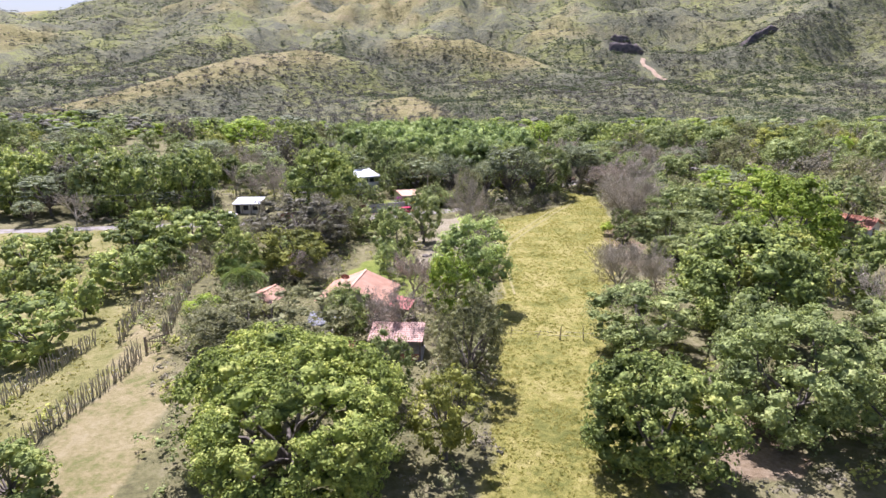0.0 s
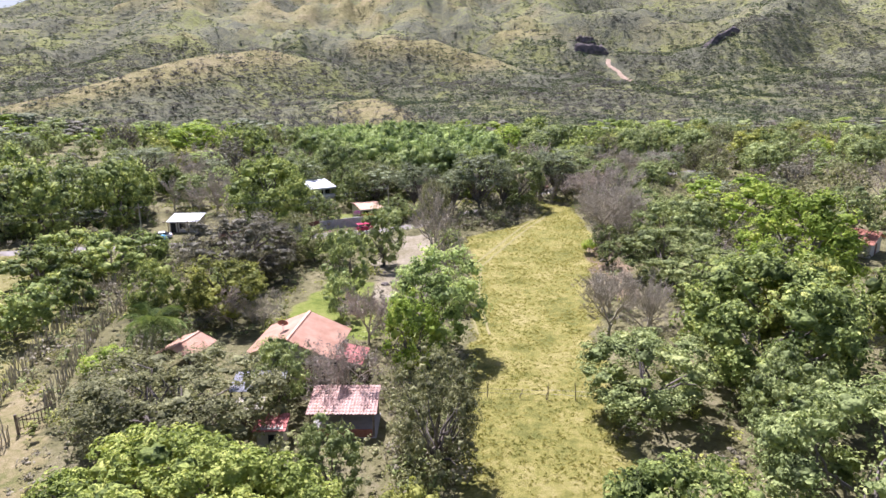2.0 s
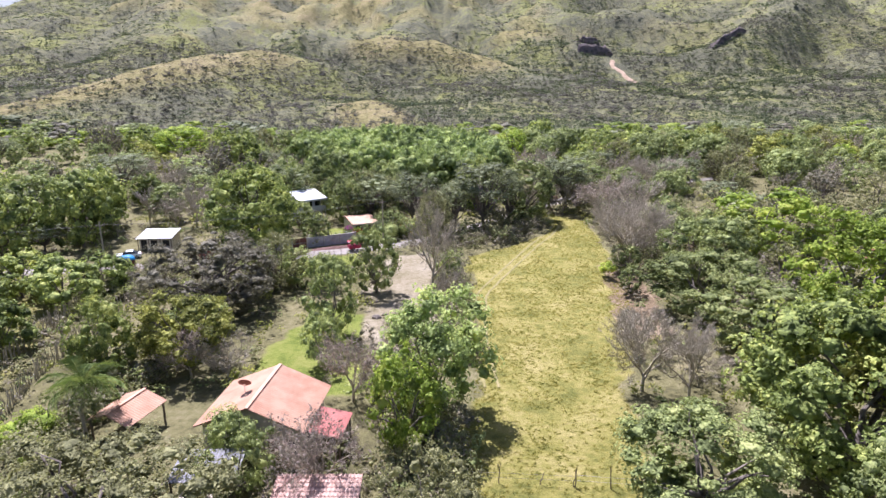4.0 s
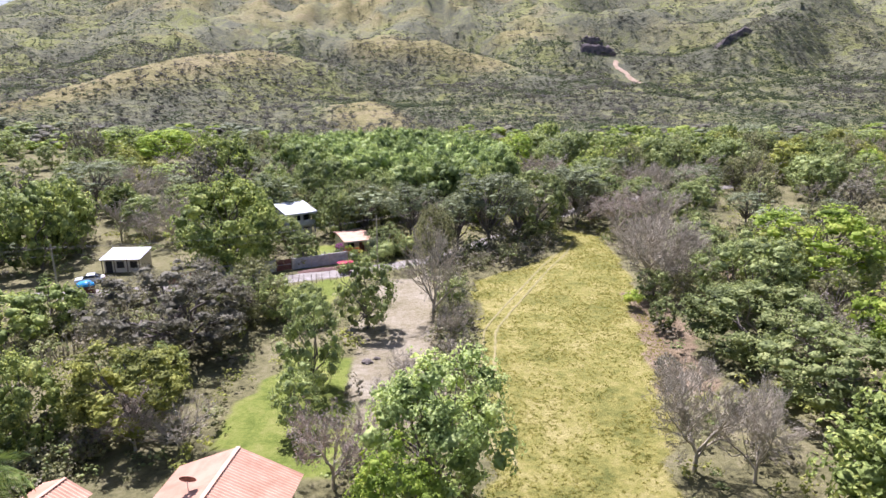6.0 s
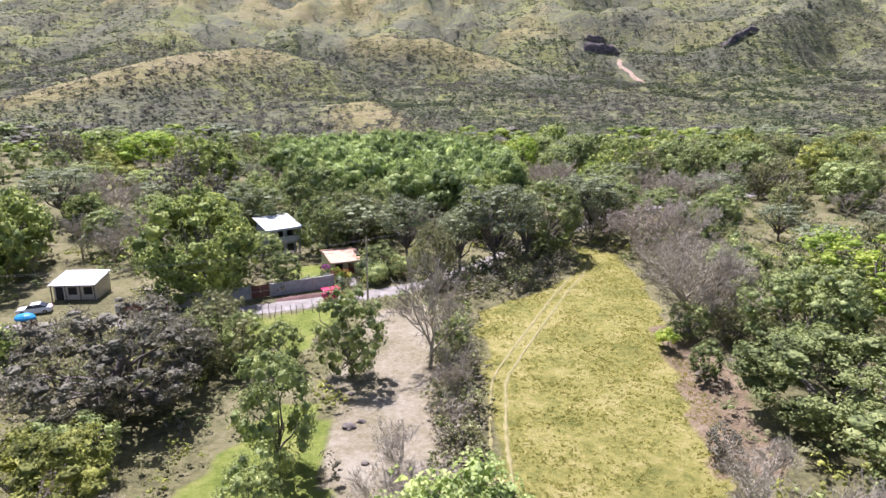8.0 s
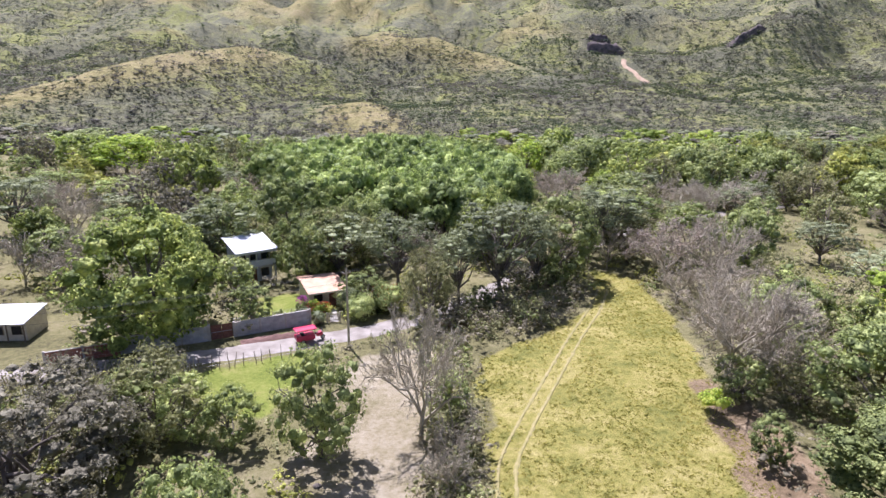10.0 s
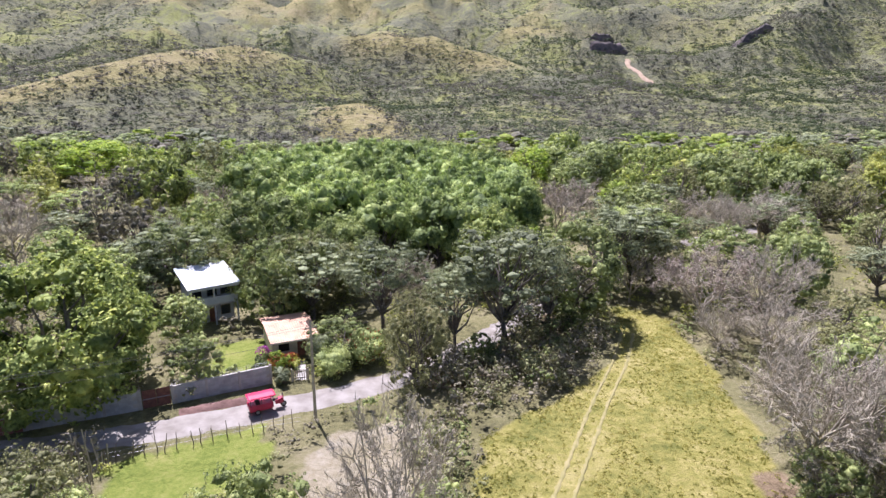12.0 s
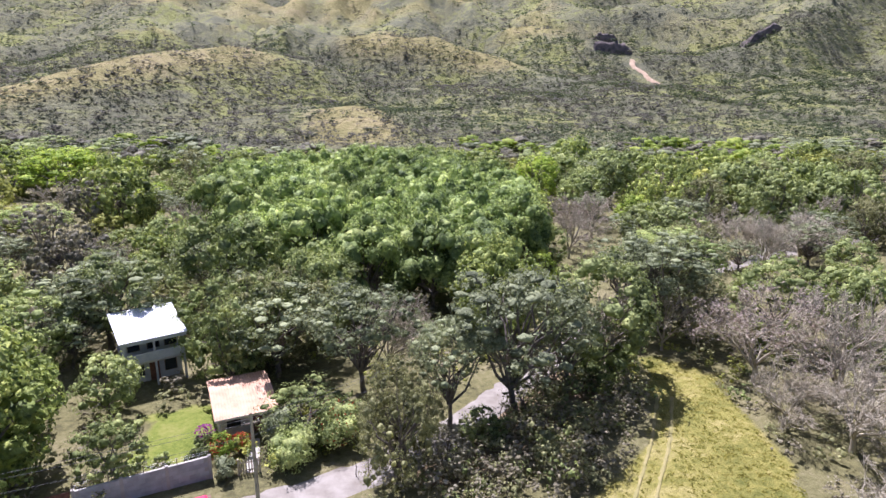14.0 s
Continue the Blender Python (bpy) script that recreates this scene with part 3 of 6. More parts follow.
def template(kind, variant, far=0):
    """Meshes of a tree, made once for each kind and variant."""
    key = (kind, variant, far)
    if key in SHELF:
        return SHELF[key]
    rng = np.random.default_rng(1000 + 17 * variant + sum(map(ord, kind)))
    if kind in ("bare", "tuft"):
        t, tips = Tubes(), []
        t.limb([(0, 0, -0.5), (0, 0, 0.5), (0.05, 0, 1.6)], [0.28, 0.22, 0.18], 7)
        for k in range(5):
            a = k * 1.26 + rng.uniform(-0.4, 0.4)
            bare_limbs(t, (0.05, 0, 1.1 + 0.16 * k), (math.cos(a) * 0.8, math.sin(a) * 0.8, 1.0), (3.3, 3.3, 3.6)[far], 0.14, (3, 3, 2)[far], rng, 0.62, 0.10, (0.016, 0.020, 0.026)[far], tips)
        tp = np.array(tips)
        k_ = (12, 9, 22)[far]
        b0 = np.repeat(tp, k_, 0)
        away = unit(b0 - np.array([0, 0, 3.0]))
        d0 = unit(away + 0.75 * rng.normal(size=b0.shape) + np.array([0, 0, 0.1])) * rng.uniform(0.4, 1.15, (len(b0), 1))
        s0 = unit(np.cross(d0, rng.normal(size=b0.shape))) * (0.014, 0.018, 0.026)[far]
        b0 = b0 - d0 * 0.3 - away * rng.uniform(0, 0.9, (len(b0), 1))
        tw = np.stack([b0 - s0, b0 + s0, b0 + d0], 1).reshape(-1, 3)
        tm = t.mesh(kind + "_branches")
        fine_twigs = grid_mesh(kind + "_twigs", tw, np.arange(len(tw)).reshape(-1, 3))
        cm = None
        if kind == "tuft":
            tp = np.array(tips)
            tp = tp[rng.permutation(len(tp))[:900]]
            pts = np.repeat(tp, 4, 0) + rng.normal(size=(len(tp) * 4, 3)) * 0.25
            lv = leaves_at(pts, np.tile((0, 0, 1.0), (len(pts), 1)), 0.32, 0.16, rng, 1.0)
            cm = grid_mesh("tufts", lv, np.arange(len(lv)).reshape(-1, 4))
        SHELF[key] = (tm, cm, 5.0, 5.2, fine_twigs)
    else:
        s = dict(SPECS[kind])
        if kind != "grovemango":
            many, per, grow, wide = LOD[far]
            s["n"], s["lpc"], s["cr"] = int(s["n"] * many), max(int(s["lpc"] * per), 4), s["cr"] * wide
            s["len"], s["wid"], s["inner"], s["fine"] = s["len"] * grow, s["wid"] * grow * 1.1, (1, 0, 0)[far], (2, 1, 0)[far]
            s["nb"], s["rb"] = int(s["nb"] * 1.35), s["rb"] * 0.84
            s["fill"] = s.get("fill", 0.84) * (0.72, 0.76, 0.88)[far]
        v, f, c = crown(s, rng)
        cm = leafy_mesh(kind + "_crown", v, f)
        tm = trunk_for(s, c, rng, 26 if kind in ("olive", "brown", "yellow", "grey") else 12).mesh(kind + "_trunk")
        SHELF[key] = (tm, cm, s["R"], s["zc"], None)
    return SHELF[key]


def plant(kind, x, y, R, zc, variant=0, leaf_mat=None, turn=None, group="", label="", far=None):
    nearest = max(44, 1.74 * abs(x - 3), y - 92)     # how near the eye's straight way comes
    nearest *= (SPECS[kind]["R"] if kind in SPECS else 5.0) / R
    tm, cm, R0, z0, fine_twigs = template(kind, variant, int(nearest > 46) + int(nearest > 92))
    nm, lab, cat = NAMES[kind]
    e = base_at(nm, x, y, label or lab, cat, group)
    s = R / R0
    e.scale = (s, s, max(min(zc / z0, 1.6 * s), 0.6 * s))
    e.rotation_euler = (0, 0, turn if turn is not None else (x * 1.7 + y * 2.3) % 6.28)
    part("trunk", tm, MAT["greybark" if kind in ("bare", "tuft") else "bark"], e)
    if fine_twigs is not None:
        part("twig_mass", fine_twigs, MAT["greybark"], e)
    if cm is not None:
        part("crown", cm, MAT[leaf_mat or {"smallmango": "mango", "tuft": "pink", "grovemango": "grove"}.get(kind, kind)], e)
    return e

# ---- single trees: x, y, crown radius, height of the crown's middle ----
for _i, _p in enumerate([(-11.4, 41.8, 9.2, 5.2)]):
    plant('mangolime', *_p, variant=_i % 1)
for _i, _p in enumerate([(0.2, 43.9, 3.2, 4.7), (42.4, 74.7, 6.2, 6.5), (-22.7, 90.4, 5.5, 4.7), (55.5, 126.0, 5.0, 5.2)]):
    plant('yellow', *_p, variant=_i % 2)
for _i, _p in enumerate([(-4.9, 52.7, 2.4, 4.7), (29.8, 47.6, 6.5, 5.9), (22.0, 64.5, 6.1, 4.2), (30.7, 57.1, 3.8, 4.7), (40.4, 102.6, 7.6, 4.6), (40.7, 90.8, 6.2, 4.6), (-11.1, 67.1, 2.6, 3.9), (-8.0, 98.2, 3.4, 5.4), (-8.1, 90.2, 2.4, 3.3), (-3.6, 114.4, 3.6, 5.4), (46.6, 132.4, 5.5, 5.2), (60.0, 164.7, 4.6, 5.4), (-21.1, 153.2, 3.3, 3.3), (-16.1, 142.9, 2.7, 3.1), (-14.2, 163.8, 4.0, 5.4), (-8.8, 163.6, 4.0, 5.6), (-4.1, 169.4, 4.5, 6.4), (-11.3, 158.4, 3.3, 5.2), (-2.4, 149.4, 3.5, 2.8), (33.5, 112.0, 2.0, 2.2), (36.0, 122.0, 2.6, 2.6), (-10.5, 160.0, 2.6, 4.0), (-15.5, 117.5, 3.0, 3.3), (-11.3, 116.5, 2.4, 2.8), (-20.5, 118.5, 3.4, 3.2)]):
    plant('green', *_p, variant=_i % 4)
for _i, _p in enumerate([(-23.5, 97.0, 3.2, 3.0), (7.4, 120.0, 2.0, 2.6), (13.2, 147.2, 2.0, 2.0), (25.2, 159.6, 2.0, 2.0)]):
    plant('green', *_p, variant=_i % 4)
for _i, _p in enumerate([(2.6, 57.1, 4.1, 7.6), (-18.6, 61.4, 8.8, 3.7), (-18.2, 117.6, 4.6, 4.2), (5.9, 142.2, 3.9, 5.6), (6.3, 146.2, 3.6, 5.0), (17.8, 150.2, 2.6, 2.4), (28.6, 164.2, 2.6, 2.4)]):
    plant('brown', *_p, variant=_i % 2)
for _p in [(41.5, 120.5, 3.4, 2.8), (43.5, 116.0, 3.0, 2.6), (49.0, 118.0, 3.6, 3.0), (50.5, 141.0, 4.2, 3.6), (56.0, 150.0, 4.4, 3.8)]:
    plant('brown', *_p, variant=1)
for _i, _p in enumerate([(3.7, 78.8, 5.4, 6.6), (1.0, 72.3, 3.4, 5.4), (52.9, 91.8, 8.5, 8.8), (60.5, 125.0, 9.0, 7.0), (-83.1, 264.1, 10.6, 5.9), (26.8, 188.9, 2.9, 3.1)]):
    plant('lime', *_p, variant=_i % 3, leaf_mat='light' if _i == 0 else None)
for _i, _p in enumerate([(16.9, 151.5, 7.5, 9.9), (2.1, 157.6, 5.8, 8.0), (35.1, 174.0, 6.5, 8.2), (38.5, 171.8, 7.3, 8.9), (-28.2, 168.8, 7.3, 7.8), (-47.9, 232.5, 5.4, 5.6), (137.6, 289.4, 12.9, 8.9), (10.5, 150.5, 4.5, 7.6), (22.5, 155.5, 4.6, 8.0), (-72.0, 190.0, 9.5, 8.0), (-12.3, 171.0, 4.0, 6.0), (-30.2, 164.0, 4.5, 5.0)]):
    plant('olive', *_p, variant=_i % 3)
for _i, _p in enumerate([(24.6, 82.9, 4.2, 5.4), (28.6, 81.1, 3.1, 5.9), (4.8, 116.5, 4.7, 7.8), (37.6, 125.4, 7.4, 7.2), (39.4, 128.6, 6.4, 6.4), (41.2, 123.6, 5.2, 5.6), (74.1, 200.0, 8.5, 4.9), (-36.2, 215.9, 4.2, 4.7), (69.3, 251.1, 6.4, 4.7), (45.0, 145.0, 6.0, 4.6), (41.2, 149.0, 4.0, 4.0), (-59.0, 185.0, 6.0, 6.5), (27.5, 92.0, 3.6, 3.6), (31.0, 86.0, 3.4, 3.4), (1.0, 90.0, 3.0, 3.4), (1.6, 96.7, 3.2, 2.6), (3.4, 92.6, 2.6, 2.2), (-2.0, 88.5, 2.4, 2.2), (6.2, 103.0, 2.2, 2.6), (6.8, 108.0, 2.4, 3.2), (-17.5, 87.5, 3.0, 3.0), (7.2, 112.0, 2.2, 3.0)]):
    plant('bare', *_p, variant=_i % 3)
for _i, _p in enumerate([(-30.4, 88.4, 3.5, 4.2), (-27.4, 140.1, 8.9, 7.5), (-59.1, 142.5, 6.1, 7.1), (-45.6, 63.8, 4.9, 3.5), (-61.0, 153.0, 6.5, 6.8)]):
    plant('mango', *_p, variant=_i % 3)
for _i, _p in enumerate([(-25.1, 108.6, 9.4, 5.2), (-55.9, 223.8, 6.1, 5.9), (-50.0, 196.0, 6.0, 6.0), (28.5, 98.0, 1.8, 1.6), (9.6, 143.4, 2.4, 2.2), (21.0, 156.2, 2.2, 2.0), (32.4, 168.6, 2.4, 2.4)]):
    plant('grey', *_p, variant=_i % 2)
for _i, _p in enumerate([(-4.1, 81.8, 3.3, 4.7), (-5.4, 67.1, 3.5, 4.5), (42.9, 157.3, 6.6, 6.6), (36.5, 166.0, 3.6, 4.4), (-21.5, 88.0, 3.0, 3.2)]):
    plant('tuft', *_p, variant=_i % 2)
for _i, _p in enumerate([(-55.3, 83.5, 3.6, 2.9), (-46.0, 74.5, 2.2, 2.9), (-67.4, 96.4, 4.1, 2.9), (-64.9, 104.0, 3.4, 2.9), (-46.2, 85.6, 4.6, 3.5), (-45.1, 95.3, 3.5, 2.9), (-55.6, 107.1, 4.5, 3.1), (-54.1, 114.7, 4.7, 3.5), (-45.3, 110.1, 4.9, 3.5), (-43.4, 116.5, 4.0, 3.1), (-59.9, 81.5, 2.1, 2.4), (-31.4, 38.4, 3.5, 2.4)]):
    plant('smallmango', *_p, variant=_i % 3, group="orchard mango trees")
plant("mango", 16.9, 42.4, 5.6, 4.8, variant=1, label="dense rounded tree with olive-yellow leaf tips")
plant("mango", 36.2, 69.4, 9.0, 6.6, variant=2, label="broad dense tree with yellow-green tops beside the field")
plant("green", 41.5, 52.0, 5.2, 4.8, variant=1)
plant("green", 37.0, 44.5, 5.0, 4.6, variant=2)
plant("bare", 50.5, 64.0, 5.2, 6.2, variant=1)
plant("mango", 56.0, 75.0, 6.0, 5.8, variant=2)
plant("green", 47.0, 60.0, 4.6, 4.0, variant=3)

for _x, _y, _R, _z in [(-86.0, 269.4, 7.5, 6.0), (-103.0, 286.0, 8.0, 6.0), (-118.0, 292.0, 7.0, 5.5), (-73.0, 278.0, 5.5, 5.0), (-44.0, 291.0, 6.5, 5.0), (-49.6, 236.8, 4.8, 4.6)]:
    plant("lime", _x, _y, _R, _z, variant=1, label="flat-topped tree with bright yellow-green leaves")
for _x, _y, _R, _z in [(-62.5, 215.1, 7.6, 5.4), (-84.0, 226.0, 8.0, 5.6), (45.0, 184.5, 7.6, 7.0)]:
    plant("olive", _x, _y, _R, _z, variant=2, leaf_mat="light", label="spreading acacia with a light green crown")
for _x, _y, _R, _z in [(-34.7, 214.3, 5.0, 5.2), (67.0, 245.0, 6.2, 5.0), (34.7, 204.0, 5.4, 5.6), (58.0, 205.0, 5.6, 5.2), (-66.0, 196.0, 6.5, 6.0)]:
    plant("tuft", _x, _y, _R, _z, variant=0)
for _x, _y, _R, _z in [(80.0, 237.0, 7.0, 6.5), (92.0, 243.0, 8.0, 6.5), (104.0, 247.0, 7.5, 6.0), (98.0, 229.0, 6.5, 6.0), (46.0, 262.0, 7.0, 6.0), (57.0, 254.0, 6.2, 6.0), (64.0, 270.0, 7.4, 6.0)]:
    plant("mango", _x, _y, _R, _z, variant=1, leaf_mat="green")

for _i, (_x, _y, _R, _z) in enumerate([(-70, 137, 6.5, 6.6), (-79, 141, 7, 7.2), (-88, 137, 6.5, 6.8), (-97, 142, 7, 7.2), (-107, 138, 6.5, 6.8), (-75, 151, 7, 7.4), (-86, 155, 7.5, 7.6), (-98, 158, 7, 7.6), (-67, 163, 6, 6.6), (-111, 152, 7, 7.2), (-120, 143, 7, 6.8)]):
    plant(("mango", "green", "olive")[_i % 3], _x, _y, _R, _z, variant=_i % 2, group="tall trees along the road")

# ---- mango grove beyond the road, in rows ----
GROVE = [(-14, 186), (6, 176), (22, 180), (33, 232), (18, 272), (-24, 266), (-38, 240), (-30, 210)]
_gr = np.random.default_rng(3)
_k = 0
for _gx in np.arange(-40, 40, 8.2):
    for _gy in np.arange(172, 280, 8.6):
        px_, py_ = _gx + 0.15 * (_gy - 172) * 0 + _gr.uniform(-1.3, 1.3), _gy + _gr.uniform(-1.3, 1.3)
        if bool(in_poly(np.array([px_]), np.array([py_]), GROVE)[0]):
            plant("grovemango", px_, py_, _gr.uniform(4.8, 6.2), _gr.uniform(5.4, 7.0), variant=_k % 3, group="mango grove in rows")
            _k += 1

# ---- woods, scrub ----


def scatter(name, label, pts, sizes, tall, leafmat, n_leaf, leaf_len, rng, templates=5, rb=0.40, core=0.9, cf=0.75, clumps=9, inner=0, lift=0.0, nb=6, fill=0.84):
    """One object of many joined crowns, each a few lobes of leaves over a dark inside."""
    temps = []
    for _ in range(templates):
        s = dict(R=1.0, hz=0.75, zc=0.8, nb=nb, rb=rb, n=clumps, cr=0.24 if clumps > 10 else 0.36, lpc=max(n_leaf // clumps, 1), len=leaf_len, wid=leaf_len * 0.62, core=core, cf=cf, hollow=0.8, dome=0.3, deep=0.8, inner=inner, lift=lift, fill=fill)
        v, f, _c = crown(s, rng)
        temps.append((v, f))
    vs, fs, off = [], [], 0
    zz = height(pts[:, 0], pts[:, 1])
    for i, (p, z, s, h) in enumerate(zip(pts, zz, sizes, tall)):
        v, f = temps[i % templates]
        a = rng.uniform(0, 6.28)
        ca, sa = math.cos(a), math.sin(a)
        w = np.stack([(v[:, 0] * ca - v[:, 1] * sa) * s + p[0], (v[:, 0] * sa + v[:, 1] * ca) * s * rng.uniform(0.8, 1.2) + p[1], v[:, 2] * h + z - 0.15 * h], 1)
        vs.append(w)
        fs.append(f + off)
        off += len(v)
    me = leafy_mesh(name, np.concatenate(vs), np.concatenate(fs))
    me.materials.append(MAT[leafmat])
    return tagged(new(name, me), label, "woods", kind="stuff")


OPEN = [FIELD, CLEARING, LANE, ORCHARD, GROVE, [(-30, 118), (-6, 128), (14, 142), (45, 185), (38, 190), (6, 158), (-30, 165)], [(-60, 120), (-30, 120), (-30, 150), (-62, 150)],
        [(-40, 30), (20, 20), (30, 60), (40, 120), (38, 160), (0, 150), (-40, 110)], [(-45, 205), (-28, 200), (-26, 222), (-44, 225)], [(-52, 142), (-36, 142), (-24, 95), (-40, 95)], [(-120, 470), (-80, 352), (-20, 338), (30, 352), (45, 450)]]


def woods(n, box, keep_clear, rng, gap=4.0, bias=None):
    pts = np.stack([rng.uniform(box[0], box[1], n), rng.uniform(box[2], box[3], n)], 1)
    ok = np.ones(n, bool)
    for p in keep_clear:
        ok &= ~in_poly(pts[:, 0], pts[:, 1], p)
    # only what the valley shows: a fan that widens away from the first eye
    ok &= np.abs(pts[:, 0] - 5) < 40 + 0.85 * np.maximum(pts[:, 1] - 10, 0)
    if bias is not None:
        ok &= bias(pts[:, 0], pts[:, 1]) > rng.uniform(0, 1, n)
    pts = pts[ok]
    order, taken, out = rng.permutation(len(pts)), {}, []
    for i in order:
        c = (int(pts[i, 0] // gap), int(pts[i, 1] // gap))
        if c in taken:
            continue
        taken[c] = 1
        out.append(i)
    return pts[out]


_wr = np.random.default_rng(21)
wood_pts = woods(5000, (-330, 380, 95, 372), OPEN, _wr, 9.6, lambda x, y: np.where((x > 30) & (y < 190), 0.20, np.where((x < -38) & (y > 170) & (y < 300), 0.22, 0.8)))
_n1 = fbm(wood_pts[:, 0], wood_pts[:, 1], 45, 3, 61)
_n2 = _wr.uniform(0, 1, len(wood_pts)) * 0.5 + _n1
_far = wood_pts[:, 1]
# nearest woods: single trees
_near = wood_pts[_far < 290]
for _i, _p in enumerate(_near):
    _q = _wr.uniform(0, 1)
    _kd = ("green", "olive", "brown", "bare", "yellow", "mango", "grey", "lime", "tuft")[int(np.searchsorted(np.cumsum([0.33, 0.18, 0.08, 0.11, 0.07, 0.12, 0.04, 0.03]), _q))]
    if _p[0] > 30 and _p[1] < 215 and _kd in ("mango", "lime", "yellow"):
        _kd = "bare" if _i % 2 else "brown"
    _R = _wr.uniform(3.4, 6.6)
    plant(_kd, _p[0], _p[1], _R, _R * _wr.uniform(0.85, 1.15), variant=_i % 2, group="valley trees beside the field")
SORTS = [("woods_green", "mixed green valley woods", "green", 0.0, 0.62), ("woods_olive", "grey-green dry valley woods", "olive", 0.62, 0.80), ("woods_dry", "leafless grey-brown valley woods", "grey", 0.80, 0.93), ("woods_bright", "bright green valley trees", "lime", 0.93, 9)]
for nm, lab, mt, lo, hi in SORTS:
    p = wood_pts[(_n2 >= lo) & (_n2 < hi) & (_far >= 290)]
    sz = _wr.uniform(3.6, 7.4, len(p))
    tl = sz * _wr.uniform(0.65, 0.95, len(p)) * np.interp(p[:, 1], [290, 420], [0.95, 0.65])
    scatter(nm, lab, p, sz, tl, mt, 90, 0.12, _wr, clumps=30, nb=14, rb=0.34, cf=0.6, lift=0.3, fill=0.86)

_hr = np.random.default_rng(22)


def bushy(x, y):
    """How thickly the slopes are overgrown: dense in gullies and at the foot, thin on the crests."""
    d, g = fbm(x, y, 75, 4, 71), fbm(x, y, 20, 3, 72)
    crest = np.zeros(np.shape(x))
    for pts, w in ((RIDGE_WEST, 44), (RIDGE_MID, 44), (KNOLL, 28)):
        dd, _v = seg_dist(x, y, pts)
        crest = np.maximum(crest, np.exp(-(dd / w) ** 2))
    td, _t = seg_dist(x, y, [(224, 738, 0), (227, 712, 0), (239, 688, 0)])
    east = smooth(20, 160, x)
    high = smooth(640, 860, y)
    open_slope = smooth(0.46, 0.60, fbm(x, y * 0.7, 130, 3, 77)) * high * (1 - 0.55 * east)
    return (td > 11) * np.clip(1.0 + 0.3 * east + 2.2 * (d - 0.47) + 1.2 * (g - 0.5), 0.06, 1) * (1 - 0.9 * crest) * (1 - 0.75 * spur_line(x, y) * high * (1 - 0.5 * east)) * (1 - 0.8 * open_slope)


hill_pts = woods(80000, (-480, 640, 345, 790), [], _hr, 5.0, bushy)
foot_pts, hill_pts = hill_pts[hill_pts[:, 1] < 500], hill_pts[hill_pts[:, 1] >= 500]
high_pts = woods(46000, (-900, 1100, 780, 1350), [], _hr, 8.8, bushy)
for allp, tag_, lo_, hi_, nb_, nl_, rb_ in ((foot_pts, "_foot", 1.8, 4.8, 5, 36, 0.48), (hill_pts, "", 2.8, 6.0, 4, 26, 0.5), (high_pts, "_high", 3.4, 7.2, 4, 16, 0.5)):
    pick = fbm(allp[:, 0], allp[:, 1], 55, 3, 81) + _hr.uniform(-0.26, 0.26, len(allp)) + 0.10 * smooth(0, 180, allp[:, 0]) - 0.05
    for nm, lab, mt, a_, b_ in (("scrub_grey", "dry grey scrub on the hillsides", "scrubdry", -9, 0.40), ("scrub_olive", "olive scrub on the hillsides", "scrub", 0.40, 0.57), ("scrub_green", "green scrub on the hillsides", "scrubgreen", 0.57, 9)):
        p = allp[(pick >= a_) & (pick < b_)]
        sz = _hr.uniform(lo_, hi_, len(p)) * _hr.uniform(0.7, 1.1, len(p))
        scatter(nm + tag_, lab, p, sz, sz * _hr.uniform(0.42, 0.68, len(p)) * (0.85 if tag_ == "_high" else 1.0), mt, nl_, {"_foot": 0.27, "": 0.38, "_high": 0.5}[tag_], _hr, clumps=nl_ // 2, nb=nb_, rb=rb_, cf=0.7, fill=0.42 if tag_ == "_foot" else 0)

# ---- undergrowth ----
HOUSES = [(-11, 76, 8), (-5, 64, 4.5), (-11.5, 62.5, 3), (-13.5, 68, 3.2), (-23.3, 77.8, 4), (-44.9, 141, 7.5), (-20.9, 162.3, 5.5), (-8.6, 152.2, 5), (80.5, 119.5, 7), (-47, 133, 5)]


def clear_of(p, road_gap=3.4):
    ok = np.ones(len(p), bool)
    for hx, hy, hr in HOUSES:
        ok &= np.hypot(p[:, 0] - hx, p[:, 1] - hy) > hr
    d, _v = seg_dist(p[:, 0], p[:, 1], [(x_, y_, 0) for x_, y_ in ROAD])
    return p[ok & (d > road_gap)]


ROAD = [(-120, 120), (-80, 124), (-47, 129), (-24, 133), (-16.3, 135), (-9, 138), (-1, 141), (6, 145), (14, 153), (24, 165), (38, 181), (52, 194), (75, 206), (110, 222)]
_ur = np.random.default_rng(55)
KEEP = [FIELD, LANE, *LAWNS, GROVE, SOIL[1]]
ug = clear_of(woods(15000, (-75, 95, 28, 200), KEEP, _ur, 3.4))
ug = ug[~in_poly(ug[:, 0], ug[:, 1], ORCHARD) | (_ur.uniform(0, 1, len(ug)) < 0.12)]
ug = ug[~in_poly(ug[:, 0], ug[:, 1], CLEARING) | (_ur.uniform(0, 1, len(ug)) < 0.12)]
_pk = fbm(ug[:, 0], ug[:, 1], 16, 3, 91) + _ur.uniform(-0.22, 0.22, len(ug))
